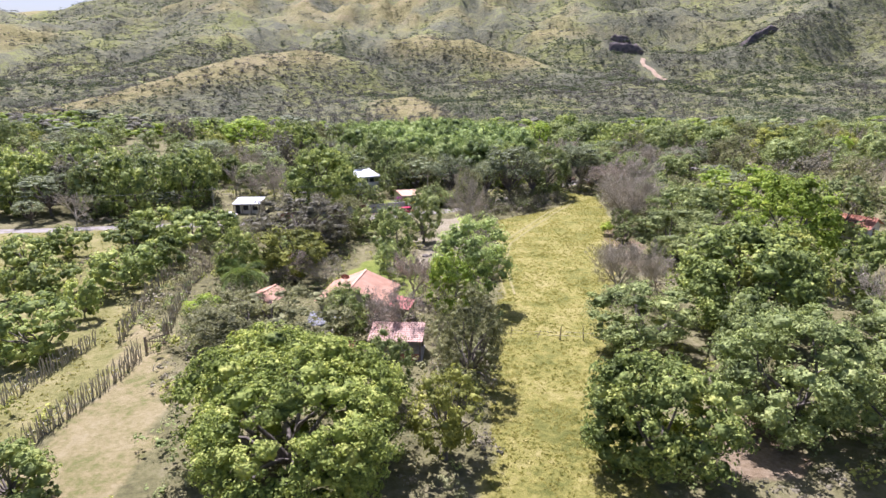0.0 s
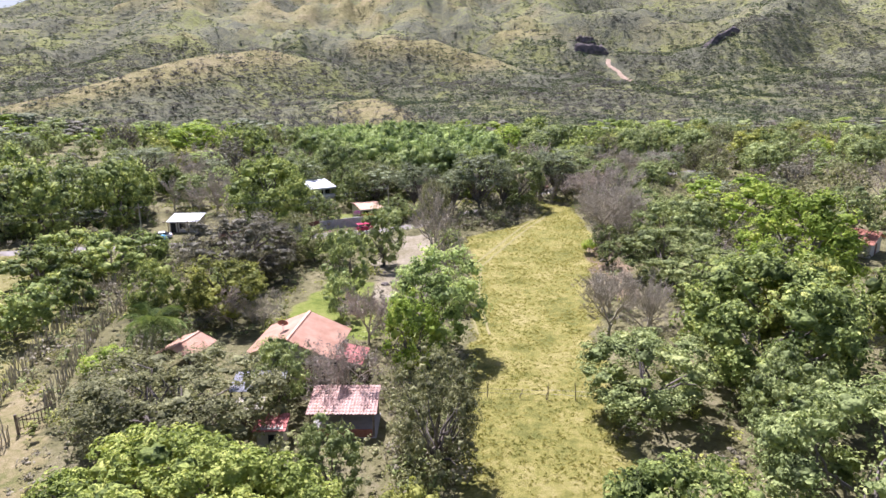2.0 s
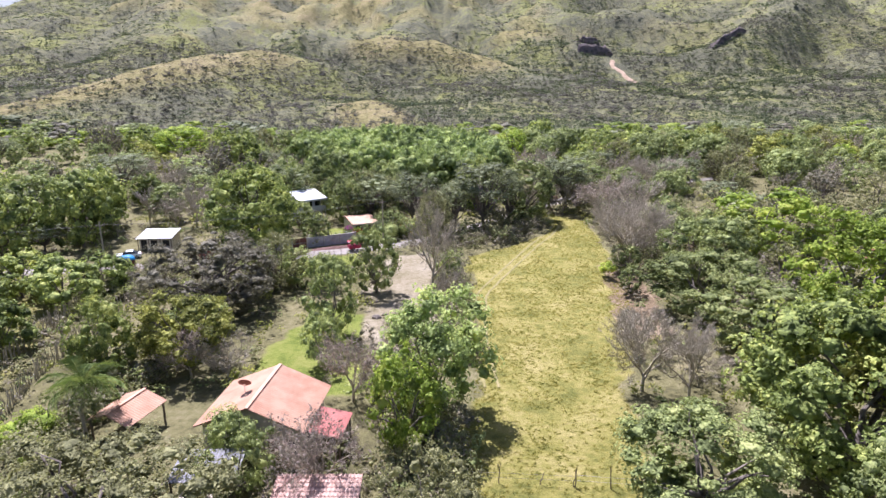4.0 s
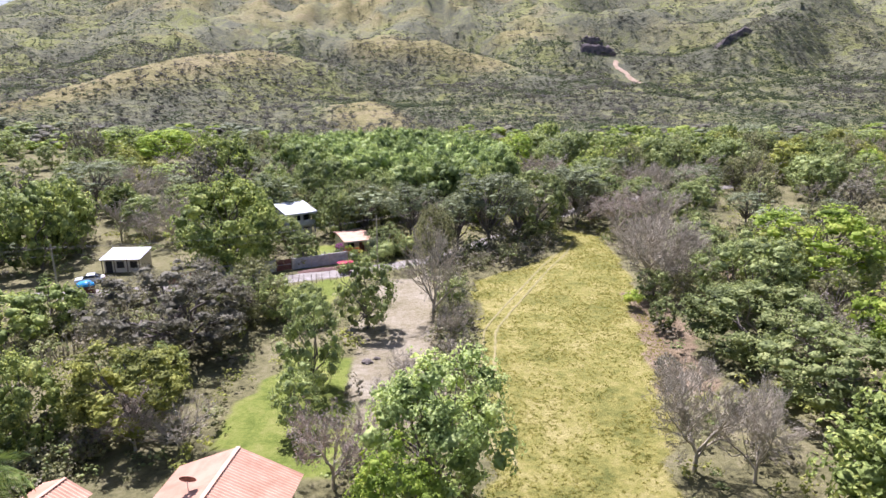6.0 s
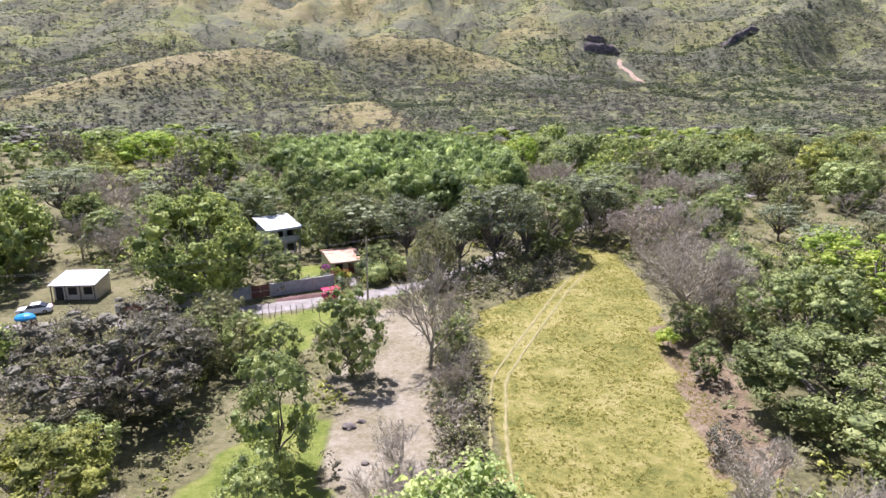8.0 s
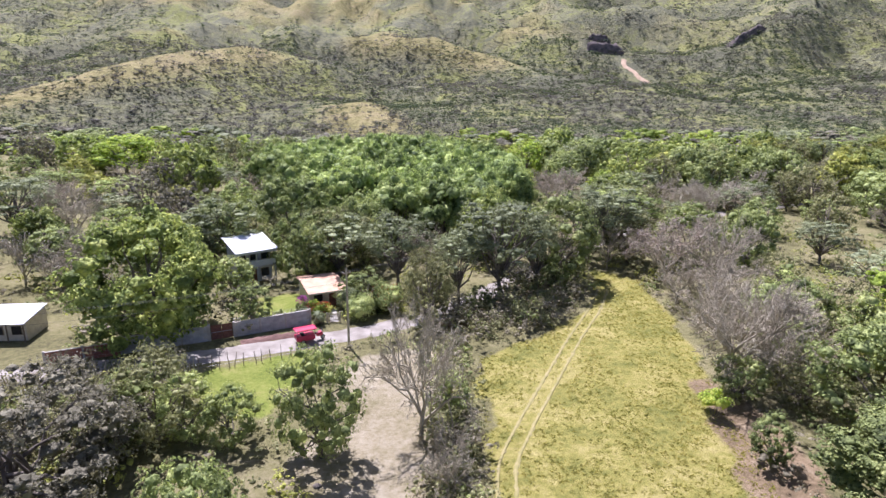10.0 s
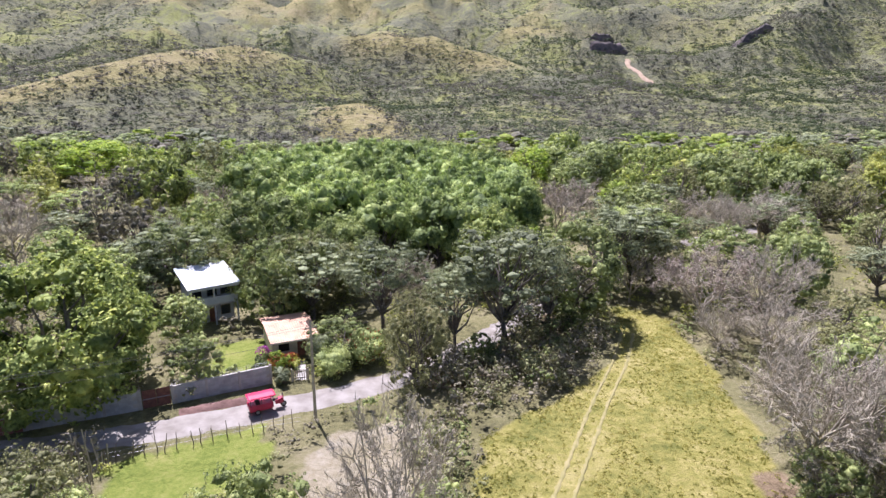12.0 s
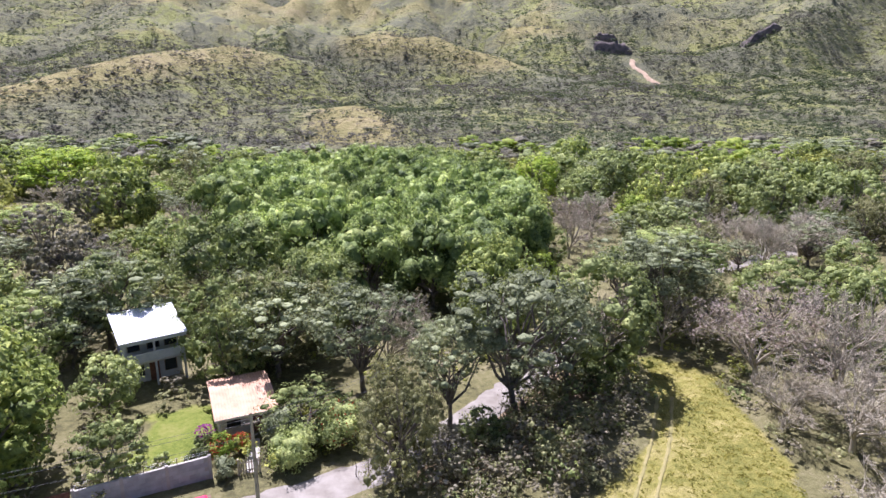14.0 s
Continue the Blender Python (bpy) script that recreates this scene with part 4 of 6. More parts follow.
for nm, lab, mt, a_, b_ in (("dry_brush", "tangled dry grey brush under the trees", "twigs", -9, 0.42), ("brown_brush", "dry olive-brown brush under the trees", "brown", 0.42, 0.56), ("green_brush", "green shrubs under the trees", "green", 0.56, 0.68), ("light_brush", "light green shrubs under the trees", "yellow", 0.68, 9)):
    p = ug[(_pk >= a_) & (_pk < b_)]
    sz = _ur.uniform(0.7, 1.7, len(p))
    scatter(nm, lab, p, sz, sz * _ur.uniform(0.6, 1.1, len(p)), mt, 66, 0.20, _ur, clumps=16, nb=7, rb=0.36, fill=0.45)
# thicket along the lane, between its stick fences, and round the roadside
THICKET = [[(-42, 129.5), (-21, 131), (-18, 122), (-20, 113), (-30, 112), (-42, 119)], [(-46, 78), (-38, 72), (-36, 112), (-32, 124), (-22, 112), (-19, 124), (-34, 127), (-46, 120)], [(4, 143), (9, 140), (30, 162), (40, 174), (36, 178), (14, 150)], [(-30, 68), (-27, 60), (-24, 62), (-24, 90), (-33, 92)], [(-18, 53), (-8, 57), (0, 60), (2, 70), (-7, 72), (-16, 72), (-26, 66)], [(0, 52), (4.5, 54), (6, 82), (0, 84)], [(8, 140), (12, 135), (20, 140), (27, 146.5), (30, 154), (33, 165), (28, 164), (18, 152)], [(4.5, 90), (8, 90), (9, 115), (9.6, 134), (6.2, 134)]]
tk = np.concatenate([np.stack([_ur.uniform(min(q[0] for q in P_), max(q[0] for q in P_), 700), _ur.uniform(min(q[1] for q in P_), max(q[1] for q in P_), 700)], 1) for P_ in THICKET])
tk = clear_of(tk[np.any([in_poly(tk[:, 0], tk[:, 1], P_) for P_ in THICKET], axis=0)], 2.6)
tk = tk[_ur.permutation(len(tk))[:1560]]
_pk = _ur.uniform(0, 1, len(tk))
for nm, lab, mt, a_, b_ in (("lane_thicket", "dense dry thicket along the lane", "twigs", 0, 0.4), ("brown_thicket", "dry olive thicket along the lane", "brown", 0.4, 0.85), ("green_thicket", "green shrubs along the lane", "green", 0.85, 1.1)):
    p = tk[(_pk >= a_) & (_pk < b_)]
    sz = _ur.uniform(0.8, 1.8, len(p))
    scatter(nm, lab, p, sz, sz * _ur.uniform(0.8, 1.3, len(p)), mt, 64, 0.18, _ur, clumps=16, nb=7, rb=0.36, fill=0.4)

# ---- grass tufts ----
RUT = np.array([(9.6, 84), (9.6, 92), (10.2, 102), (11.8, 113), (14.5, 119), (18.5, 127), (24, 138), (29, 147), (32.5, 155)])
_t = np.gradient(RUT, axis=0)
_t = _t / np.linalg.norm(_t, axis=1)[:, None]
RUTS = [RUT + np.stack([-_t[:, 1], _t[:, 0]], 1) * s_ for s_ in (-0.72, 0.72)]


def tufts(name, label, poly, n, mat, tall, rng, wide=0.28, blades=6):
    xs, ys = [q[0] for q in poly], [q[1] for q in poly]
    p = np.stack([rng.uniform(min(xs), max(xs), n), rng.uniform(min(ys), max(ys), n)], 1)
    p = p[in_poly(p[:, 0], p[:, 1], poly)]
    p = p[fbm(p[:, 0], p[:, 1], 3.0, 3, 93) > rng.uniform(0.25, 0.62, len(p))]
    for q in RUTS:
        p = p[seg_dist(p[:, 0], p[:, 1], [(a_, b_, 0) for a_, b_ in q])[0] > 0.36]
    z = height(p[:, 0], p[:, 1])
    m = len(p) * blades
    base = np.repeat(np.stack([p[:, 0], p[:, 1], z - 0.03], 1), blades, 0) + np.concatenate([rng.normal(size=(m, 2)) * 0.10, np.zeros((m, 1))], 1)
    a = rng.uniform(0, 6.28, m)
    d = np.stack([np.cos(a), np.sin(a), np.zeros(m)], 1)
    h = np.repeat(tall * rng.uniform(0.5, 1.5, len(p)), blades)[:, None]
    tip = base + d * h * rng.uniform(0.3, 1.1, (m, 1)) + np.array([0, 0, 1.0]) * h * rng.uniform(0.6, 1.1, (m, 1))
    sd = np.stack([-np.sin(a), np.cos(a), np.zeros(m)], 1) * wide * 0.5 * rng.uniform(0.5, 1.2, (m, 1))
    v = np.stack([base - sd, base + sd, tip], 1)
    v = v.reshape(-1, 3)
    me = grid_mesh(name, v, np.arange(len(v)).reshape(-1, 3))
    me.materials.append(mat)
    return tagged(new(name, me), label, "grass", kind="stuff")


MAT["grass"] = leaf("dry_grass", (0.215, 0.222, 0.052), (0.320, 0.298, 0.082), (0.420, 0.370, 0.128), rough=0.8, through_light=0.5, spec=0.1)
_gr2 = np.random.default_rng(66)
tufts("field_grass", "yellowing pasture grass in uneven tufts", FIELD, 44000, MAT["grass"], 0.115, _gr2, 0.32, blades=5)
tufts("orchard_grass", "dry grass between orchard trees", ORCHARD, 8000, MAT["grass"], 0.16, _gr2)

# ---- road, ruts ----


def strip(name, pts, width, mat, label, lift=0.03, jag=0.25, kind="structure", seed=5, step=1.0):
    """A ribbon of earth that follows the ground along a line."""
    rng = np.random.default_rng(seed)
    P = np.array(pts, float)
    seg = np.hypot(*np.diff(P, axis=0).T)
    s = np.concatenate([[0], np.cumsum(seg)])
    u = np.arange(0, s[-1], step)
    # smooth the corners
    xs, ys = np.interp(u, s, P[:, 0]), np.interp(u, s, P[:, 1])
    for _ in range(int(6 / step)):
        xs[1:-1] = (xs[:-2] + 2 * xs[1:-1] + xs[2:]) / 4
        ys[1:-1] = (ys[:-2] + 2 * ys[1:-1] + ys[2:]) / 4
    tx, ty = np.gradient(xs), np.gradient(ys)
    L = np.hypot(tx, ty)
    nx, ny = -ty / L, tx / L
    cols = 7
    rows = []
    for c in range(cols):
        o = (c / (cols - 1) - 0.5) * width
        edge = (rng.uniform(-jag, jag, len(u)) if c in (0, cols - 1) else 0)
        x, y = xs + nx * (o + edge), ys + ny * (o + edge)
        z = height(x, y) + (lift if c not in (0, cols - 1) else -0.04)
        rows.append(np.stack([x, y, z], 1))
    v = np.stack(rows, 1).reshape(-1, 3)
    i = (np.arange(len(u) - 1)[:, None] * cols + np.arange(cols - 1)[None]).ravel()
    me = grid_mesh(name, v, np.stack([i, i + cols, i + cols + 1, i + 1], 1))
    me.materials.append(mat)
    return tagged(new(name, me), label, name.split("_")[0], kind=kind)


MAT["road"] = plain("road_gravel", (0.190, 0.168, 0.142), (0.300, 0.276, 0.245), 0.5, 0.95, 0.6, 5)
MAT["rut"] = plain("rut_earth", (0.205, 0.188, 0.068), (0.285, 0.246, 0.112), 1.0, 0.95, 0.5, 6)
strip("road", ROAD, 4.3, MAT["road"], "pale unpaved gravel road through the valley", 0.05, 0.35)
for i_, q_ in enumerate(RUTS):
    strip("track_rut", q_, 0.34, MAT["rut"], "bare earth wheel rut worn into the field", 0.06, 0.18, seed=9 + i_, step=0.5)

# ---- rock cuts and dirt track on the hill ----
MAT["rock"] = plain("dark_rock", (0.085, 0.078, 0.076), (0.21, 0.165, 0.15), 0.25, 0.95, 0.9, 1.5)
MAT["hilltrack"] = plain("hill_track_earth", (0.36, 0.26, 0.17), (0.50, 0.38, 0.27), 0.2, 0.95, 0.3, 2)


def rock_face(name, label, a, b, tall, seed):
    """A broken steep face from a to b, leaning back into the slope."""
    rng = np.random.default_rng(seed)
    n, m = 22, 7
    a, b = np.array(a, float), np.array(b, float)
    d = b - a
    nrm = np.array([d[1], -d[0]]) / np.hypot(*d)
    v, f = [], []
    for j in range(m):
        w = j / (m - 1)
        for i in range(n):
            u = i / (n - 1)
            edge = min(1.0, 5 * u, 5 * (1 - u))
            p = a + d * u - nrm * (w * tall * 0.35 + rng.uniform(-0.8, 0.8))
            z = zat(*(a + d * u)) - 1.5 + w * (tall * edge * rng.uniform(0.85, 1.1) + 1.5)
            v.append((p[0], p[1], z))
    for j in range(m - 1):
        for i in range(n - 1):
            k = j * n + i
            f.append((k, k + 1, k + n + 1, k + n))
    top = len(v)
    for i in range(n):       # a turfed back that closes the block
        u = i / (n - 1)
        p = a + d * u - nrm * (tall * 0.35 + 14)
        v.append((p[0], p[1], zat(*p) - 0.5))
    for i in range(n - 1):
        k = (m - 1) * n + i
        f.append((k, k + 1, top + i + 1, top + i))
    me = grid_mesh(name, np.array(v), np.array(f))
    me.materials.append(MAT["rock"])
    tagged(new(name, me), label, "rock face", kind="structure")


rock_face("rock_face", "dark shadowed quarry face cut into the hill", (188, 751), (233, 749), 11, 5)
rock_face("rock_face", "dark shadowed quarry face cut into the hill", (194, 766), (221, 763), 8, 6)
rock_face("rock_face", "broken reddish scarp on the mountain side", (332, 716), (384, 748), 8, 7)
strip("track_hill", [(226, 736), (223, 724), (230, 712), (231, 702), (239, 690)], 5.0, MAT["hilltrack"], "pale dirt track climbing the hill", 0.5, 0.8, step=2.0)

# ---- building kit ----


def bm_mesh(name, bm):
    me = bpy.data.meshes.new(name)
    bm.normal_update()
    bm.to_mesh(me)
    bm.free()
    return me


def box_into(bm, cx, cy, z0, sx, sy, sz, rz=0.0, bevel=0.0):
    r = bmesh.ops.create_cube(bm, size=1, matrix=Matrix.Translation((cx, cy, z0 + sz / 2)) @ Matrix.Rotation(rz, 4, "Z") @ Matrix.Diagonal((sx, sy, sz, 1)))
    if bevel:
        ed = list({e for v in r["verts"] for e in v.link_edges})
        bmesh.ops.bevel(bm, geom=ed, offset=bevel, segments=1, affect="EDGES")


def box_mesh(name, cx, cy, z0, sx, sy, sz, rz=0.0, bevel=0.02):
    bm = bmesh.new()
    box_into(bm, cx, cy, z0, sx, sy, sz, rz, bevel)
    return bm_mesh(name, bm)


def corrugated(name, a, b, c, d, pitch=0.26, depth=0.035, thick=0.03, tile=False):
    """A sheet between ridge edge a-b and eave edge d-c, ribs running down the slope; tile adds stepped courses."""
    a, b, c, d = map(Vector, (a, b, c, d))
    n = max(int((b - a).length / pitch) * 4, 8)
    rows = max(int((d - a).length / 0.42), 2) if tile else 2
    nor = (b - a).cross(d - a).normalized()
    if nor.z < 0:
        nor = -nor
    vs, fs = [], []
    for r in range(rows):
        for end in (0, 1):
            v = (r + end) / rows
            for i in range(n + 1):
                u = i / n
                p = a.lerp(b, u).lerp(d.lerp(c, u), v)
                h = depth * math.cos(i * math.pi / 2) + (0.05 * (1 - end) * -1 if tile else 0)
                vs.append(p + nor * h)
    m = n + 1
    for r in range(rows):
        for i in range(n):
            s = r * 2 * m + i
            fs.append((s, s + 1, s + 1 + m, s + m))
            if r + 1 < rows:
                fs.append((s + m, s + m + 1, s + 2 * m + 1, s + 2 * m))
    base = len(vs)
    for p in (a, b, c, d):
        vs.append(p - nor * (thick + depth))
    fs.append((base + 3, base + 2, base + 1, base))
    me = bpy.data.meshes.new(name)
    me.from_pydata([tuple(v) for v in vs], [], fs)
    me.update()
    return me


MAT.update({
    "pinkroof": plain("pink_metal_roof", (0.48, 0.275, 0.180), (0.60, 0.38, 0.265), 0.7, 0.6, 0.1, 10, spec=0.2),
    "redroof": plain("red_metal_roof", (0.40, 0.13, 0.11), (0.50, 0.20, 0.165), 0.8, 0.6, 0.1, 10, spec=0.25),
    "tileroof": plain("clay_tile_roof", (0.46, 0.29, 0.23), (0.60, 0.43, 0.36), 2.2, 0.85, 0.3, 12),
    "rustroof": plain("red_clay_roof", (0.38, 0.16, 0.10), (0.52, 0.25, 0.17), 1.2, 0.85, 0.3, 12),
    "orangeroof": plain("orange_roof", (0.50, 0.30, 0.20), (0.62, 0.41, 0.29), 0.8, 0.7, 0.15, 12),
    "whiteroof": plain("white_metal_roof", (0.66, 0.68, 0.70), (0.78, 0.79, 0.80), 0.5, 0.35, 0.08, 8, spec=0.5),
    "cream": plain("cream_plaster", (0.50, 0.45, 0.36), (0.62, 0.57, 0.47), 1.5, 0.9, 0.15, 20),
    "greywall": plain("grey_plaster", (0.40, 0.42, 0.44), (0.52, 0.53, 0.54), 1.2, 0.9, 0.15, 20),
    "block": plain("concrete_block", (0.34, 0.34, 0.35), (0.46, 0.46, 0.47), 1.2, 0.92, 0.3, 18, vary=0.12),
    "brick": plain("red_brick", (0.24, 0.10, 0.075), (0.36, 0.16, 0.12), 3.0, 0.9, 0.3, 18, vary=0.15),
    "timber": plain("weathered_timber", (0.13, 0.10, 0.075), (0.26, 0.21, 0.16), 4.0, 0.9, 0.3, 20, vary=0.2),
    "palewood": plain("pale_wood", (0.42, 0.36, 0.27), (0.55, 0.48, 0.38), 4.0, 0.85, 0.2, 20),
    "rustmetal": plain("rusty_metal", (0.12, 0.055, 0.045), (0.22, 0.10, 0.07), 3.0, 0.8, 0.2, 20),
    # near-black colour in place of shaded interiors; also black on the taxi's canopy posts
    "dark": plain("shade_and_black", (0.012, 0.012, 0.014), (0.022, 0.022, 0.024), 2.0, 0.6, 0),
    "concrete": plain("concrete", (0.36, 0.34, 0.31), (0.48, 0.45, 0.41), 1.5, 0.9, 0.2, 15),
    "steel": plain("dull_steel", (0.25, 0.25, 0.26), (0.38, 0.38, 0.39), 3.0, 0.5, 0.05, 15, metal=0.7),
    "wire": plain("cable", (0.03, 0.03, 0.03), (0.06, 0.06, 0.06), 3.0, 0.6, 0),
    "white_paint": plain("white_car_paint", (0.70, 0.71, 0.73), (0.76, 0.77, 0.79), 0.8, 0.25, 0, spec=0.6),
    "red_paint": plain("red_paint", (0.40, 0.012, 0.055), (0.52, 0.025, 0.085), 1.0, 0.35, 0, spec=0.5),
    "glass": plain("tinted_glass", (0.02, 0.025, 0.03), (0.035, 0.04, 0.045), 1.0, 0.08, 0, spec=0.8),
    "rubber": plain("black_rubber", (0.015, 0.015, 0.015), (0.03, 0.03, 0.03), 4.0, 0.8, 0.1),
    "blue_tarp": plain("blue_tarp", (0.02, 0.22, 0.48), (0.04, 0.32, 0.60), 1.2, 0.45, 0.2, 8),
    "darksoil": plain("dark_soil", (0.10, 0.055, 0.045), (0.20, 0.12, 0.10), 1.2, 0.95, 0.6, 6),
    "magenta": leaf("magenta_bloom", (0.20, 0.02, 0.16), (0.38, 0.05, 0.33), (0.52, 0.12, 0.46)),
    "redbloom": leaf("red_bloom", (0.26, 0.03, 0.02), (0.42, 0.07, 0.03), (0.50, 0.20, 0.05)),
    "pale": leaf("white_blossom", (0.34, 0.31, 0.29), (0.50, 0.47, 0.45), (0.64, 0.61, 0.58), through_light=0.2),
    "palm": leaf("palm_leaf", (0.061, 0.101, 0.027), (0.162, 0.223, 0.054), (0.324, 0.351, 0.101)),
})


def gable_house(name, label, x, y, rz, w, d, eave, ridge, wall_mat, roof_mat, over=0.55, openings=(), tile=False, z=None, ridge_x=0.0, wall_w=None):
    """Walls and a two-sided roof; the ridge runs along local y at ridge_x. openings: (side, along, low, width, tall, kind)."""
    e = base_at(name, x, y, label, "house", z=z)
    e.rotation_euler = (0, 0, radians(rz))
    ww, dd = (wall_w or w - 2 * over), d - 2 * over
    t = 0.18
    e2, r2 = eave + 0.05, ridge
    for nm, cx, cy, sx, sy in (("wall", 0, -dd / 2, ww, t), ("wall", 0, dd / 2, ww, t), ("wall", -ww / 2 + t / 2, 0, t, dd - t), ("wall", ww / 2 - t / 2, 0, t, dd - t)):
        me = box_mesh("wall", cx, cy, -0.4, sx, sy, eave + 0.4 + (0.02 if sx > t else 0))
        part(nm, me, wall_mat, e)
    for s in (-1, 1):     # gable ends
        bm = bmesh.new()
        vs = [bm.verts.new(p) for yy in (s * dd / 2 - t / 2 + 0.003, s * dd / 2 + t / 2 - 0.003) for p in ((-ww / 2, yy, eave + 0.015), (ww / 2, yy, eave + 0.015), (ridge_x, yy, ridge - 0.12))]
        for f in ((0, 1, 2), (5, 4, 3), (0, 3, 4, 1), (1, 4, 5, 2), (2, 5, 3, 0)):
            bm.faces.new([vs[i] for i in f])
        bmesh.ops.recalc_face_normals(bm, faces=bm.faces)
        part("gable", bm_mesh("gable", bm), wall_mat, e)
    h = d / 2
    part("roof_slope", corrugated("roof_slope", (ridge_x, -h, r2), (ridge_x, h, r2), (-w / 2, h, eave - 0.08), (-w / 2, -h, eave - 0.08), tile=tile), roof_mat, e)
    part("roof_slope", corrugated("roof_slope", (ridge_x, -h, r2), (ridge_x, h, r2), (w / 2, h, eave - 0.08), (w / 2, -h, eave - 0.08), tile=tile), roof_mat, e)
    part("ridge_cap", box_mesh("ridge_cap", ridge_x, 0, r2 + 0.02, 0.32, d + 0.04, 0.05), roof_mat, e)
    for side, along, low, width, tall, kind in openings:
        o = {"f": (along, -dd / 2 - t / 2), "b": (along, dd / 2 + t / 2), "l": (-ww / 2, along), "r": (ww / 2, along)}[side]
        sx, sy = (width, 0.08) if side in "fb" else (0.08, width)
        fr = part("door" if kind == "door" else "window", box_mesh("frame", o[0], o[1], low, sx + (0.14 if side in "fb" else 0.02), sy + (0.02 if side in "fb" else 0.14), tall + 0.12), MAT["timber"], e)
        # window panes are black sheets painted as the room's shade
        part("leaf" if kind == "door" else "pane", box_mesh("pane", o[0], o[1], low + 0.05, sx + (0 if side in "fb" else 0.05), sy + (0.05 if side in "fb" else 0), tall), MAT["dark"] if kind != "door" else MAT["rustmetal"], fr)
    return e


def posts_under(e, pts, z0, z1, mat, size=0.14):
    for x, y in pts:
        part("post", box_mesh("post", x, y, z0, size, size, z1 - z0), mat, e)


# main house: wide pink metal roof, porch with pale posts at its gable end
house = gable_house("house", "single-storey cream house under a faded pink corrugated metal roof", -11.0, 76.2, -8.5, 9.3, 7.9, 3.1, 4.95, MAT["cream"], MAT["pinkroof"], 0.6, [("f", -1.2, 0.5, 1.1, 1.5, "window"), ("f", 1.9, 0.0, 1.0, 2.05, "door"), ("f", 3.3, 0.6, 0.8, 1.4, "window"), ("r", -1.0, 0.8, 1.2, 1.2, "window"), ("l", 1.0, 0.8, 1.2, 1.2, "window")])
posts_under(house, [(-3.6, -3.75), (0.4, -3.75), (2.6, -3.75), (4.2, -3.75)], -0.3, 3.05, MAT["cream"], 0.24)
lean = part("side_roof", corrugated("side_roof", (4.35, 0.6, 2.9), (4.35, -3.4, 2.9), (7.4, -3.4, 2.35), (7.4, 0.6, 2.35)), MAT["redroof"], house, "lean-to of darker red metal")
posts_under(house, [(7.2, -3.2), (7.2, 0.4)], -0.3, 2.3, MAT["timber"])
part("side_wall", box_mesh("side_wall", 5.8, 0.35, -0.3, 2.6, 0.15, 2.6), MAT["cream"], house)

# satellite dish on the roof
dish = base_at("satellite_dish", -12.6, 76.0, "small dark satellite dish on a mast on the roof", "satellite dish", z=zat(-11, 76.2) + 4.45)
bm = bmesh.new()
bmesh.ops.create_cone(bm, cap_ends=False, segments=20, radius1=0.08, radius2=0.55, depth=0.18, matrix=Matrix.Translation((0, 0.05, 0.75)) @ Matrix.Rotation(radians(-55), 4, "X"))
part("reflector", bm_mesh("reflector", bm), MAT["rustmetal"], dish)
part("mast", box_mesh("mast", 0, 0, -0.1, 0.05, 0.05, 0.85), MAT["steel"], dish)

# tiled porch in front of the house
porch = base_at("porch", -5.1, 64.1, "open porch under a pale pink clay tile roof", "porch")
porch.rotation_euler = (0, 0, radians(-3))
_b = [(-3.0, 2.1, 2.9), (3.0, 2.1, 2.9), (3.0, -2.1, 2.35), (-3.0, -2.1, 2.35)]
part("tile_roof", corrugated("tile_roof", *_b, pitch=0.3, depth=0.05, tile=True), MAT["tileroof"], porch)
posts_under(porch, [(-2.7, -1.8), (0, -1.8), (2.7, -1.8)], -0.3, 2.3, MAT["timber"], 0.16)
posts_under(porch, [(-2.7, 1.8), (2.7, 1.8)], -0.3, 2.75, MAT["timber"], 0.16)
part("low_wall", box_mesh("low_wall", 0, -1.95, -0.3, 5.2, 0.12, 1.1), MAT["brick"], porch)
part("back_wall", box_mesh("back_wall", 0, 1.95, -0.3, 5.6, 0.15, 2.9), MAT["cream"], porch)
part("floor_slab", box_mesh("floor_slab", 0, 0, -0.3, 5.9, 4.1, 0.36), MAT["concrete"], porch)

# small outbuildings beside the porch
outhouse = base_at("outhouse", -10.9, 61.4, "small pale outhouse with a faded red tile roof", "outhouse")
part("wall", box_mesh("wall", 0, 0, -0.3, 2.2, 1.9, 2.3), MAT["cream"], outhouse)
part("roof", corrugated("roof", (-1.35, 1.2, 2.25), (1.35, 1.2, 2.25), (1.35, -1.2, 1.95), (-1.35, -1.2, 1.95), tile=True), MAT["redroof"], outhouse)
# no hole is cut: a black slab paints the shade inside
part("opening", box_mesh("opening", 0.3, -0.95, 0.4, 0.9, 0.06, 1.1), MAT["dark"], outhouse)
shed = base_at("shed", -13.3, 64.2, "low shed under a pale cream sheet roof", "shed")
part("wall", box_mesh("wall", 0, 0, -0.3, 1.9, 1.5, 2.5), MAT["timber"], shed)
part("roof", corrugated("roof", (-1.3, 0.95, 2.5), (1.2, 0.95, 2.5), (1.2, -0.9, 2.3), (-1.3, -0.9, 2.3)), MAT["cream"], shed)
car_port = base_at("carport", -13.5, 68.3, "dark open shelter roofed with weathered sheets", "shelter")
part("roof", corrugated("roof", (-2.4, 1.8, 2.7), (2.4, 1.8, 2.7), (2.4, -1.8, 2.4), (-2.4, -1.8, 2.4)), MAT["steel"], car_port)
posts_under(car_port, [(-2.2, -1.6), (2.2, -1.6), (-2.2, 1.6), (2.2, 1.6)], -0.3, 2.4, MAT["timber"])

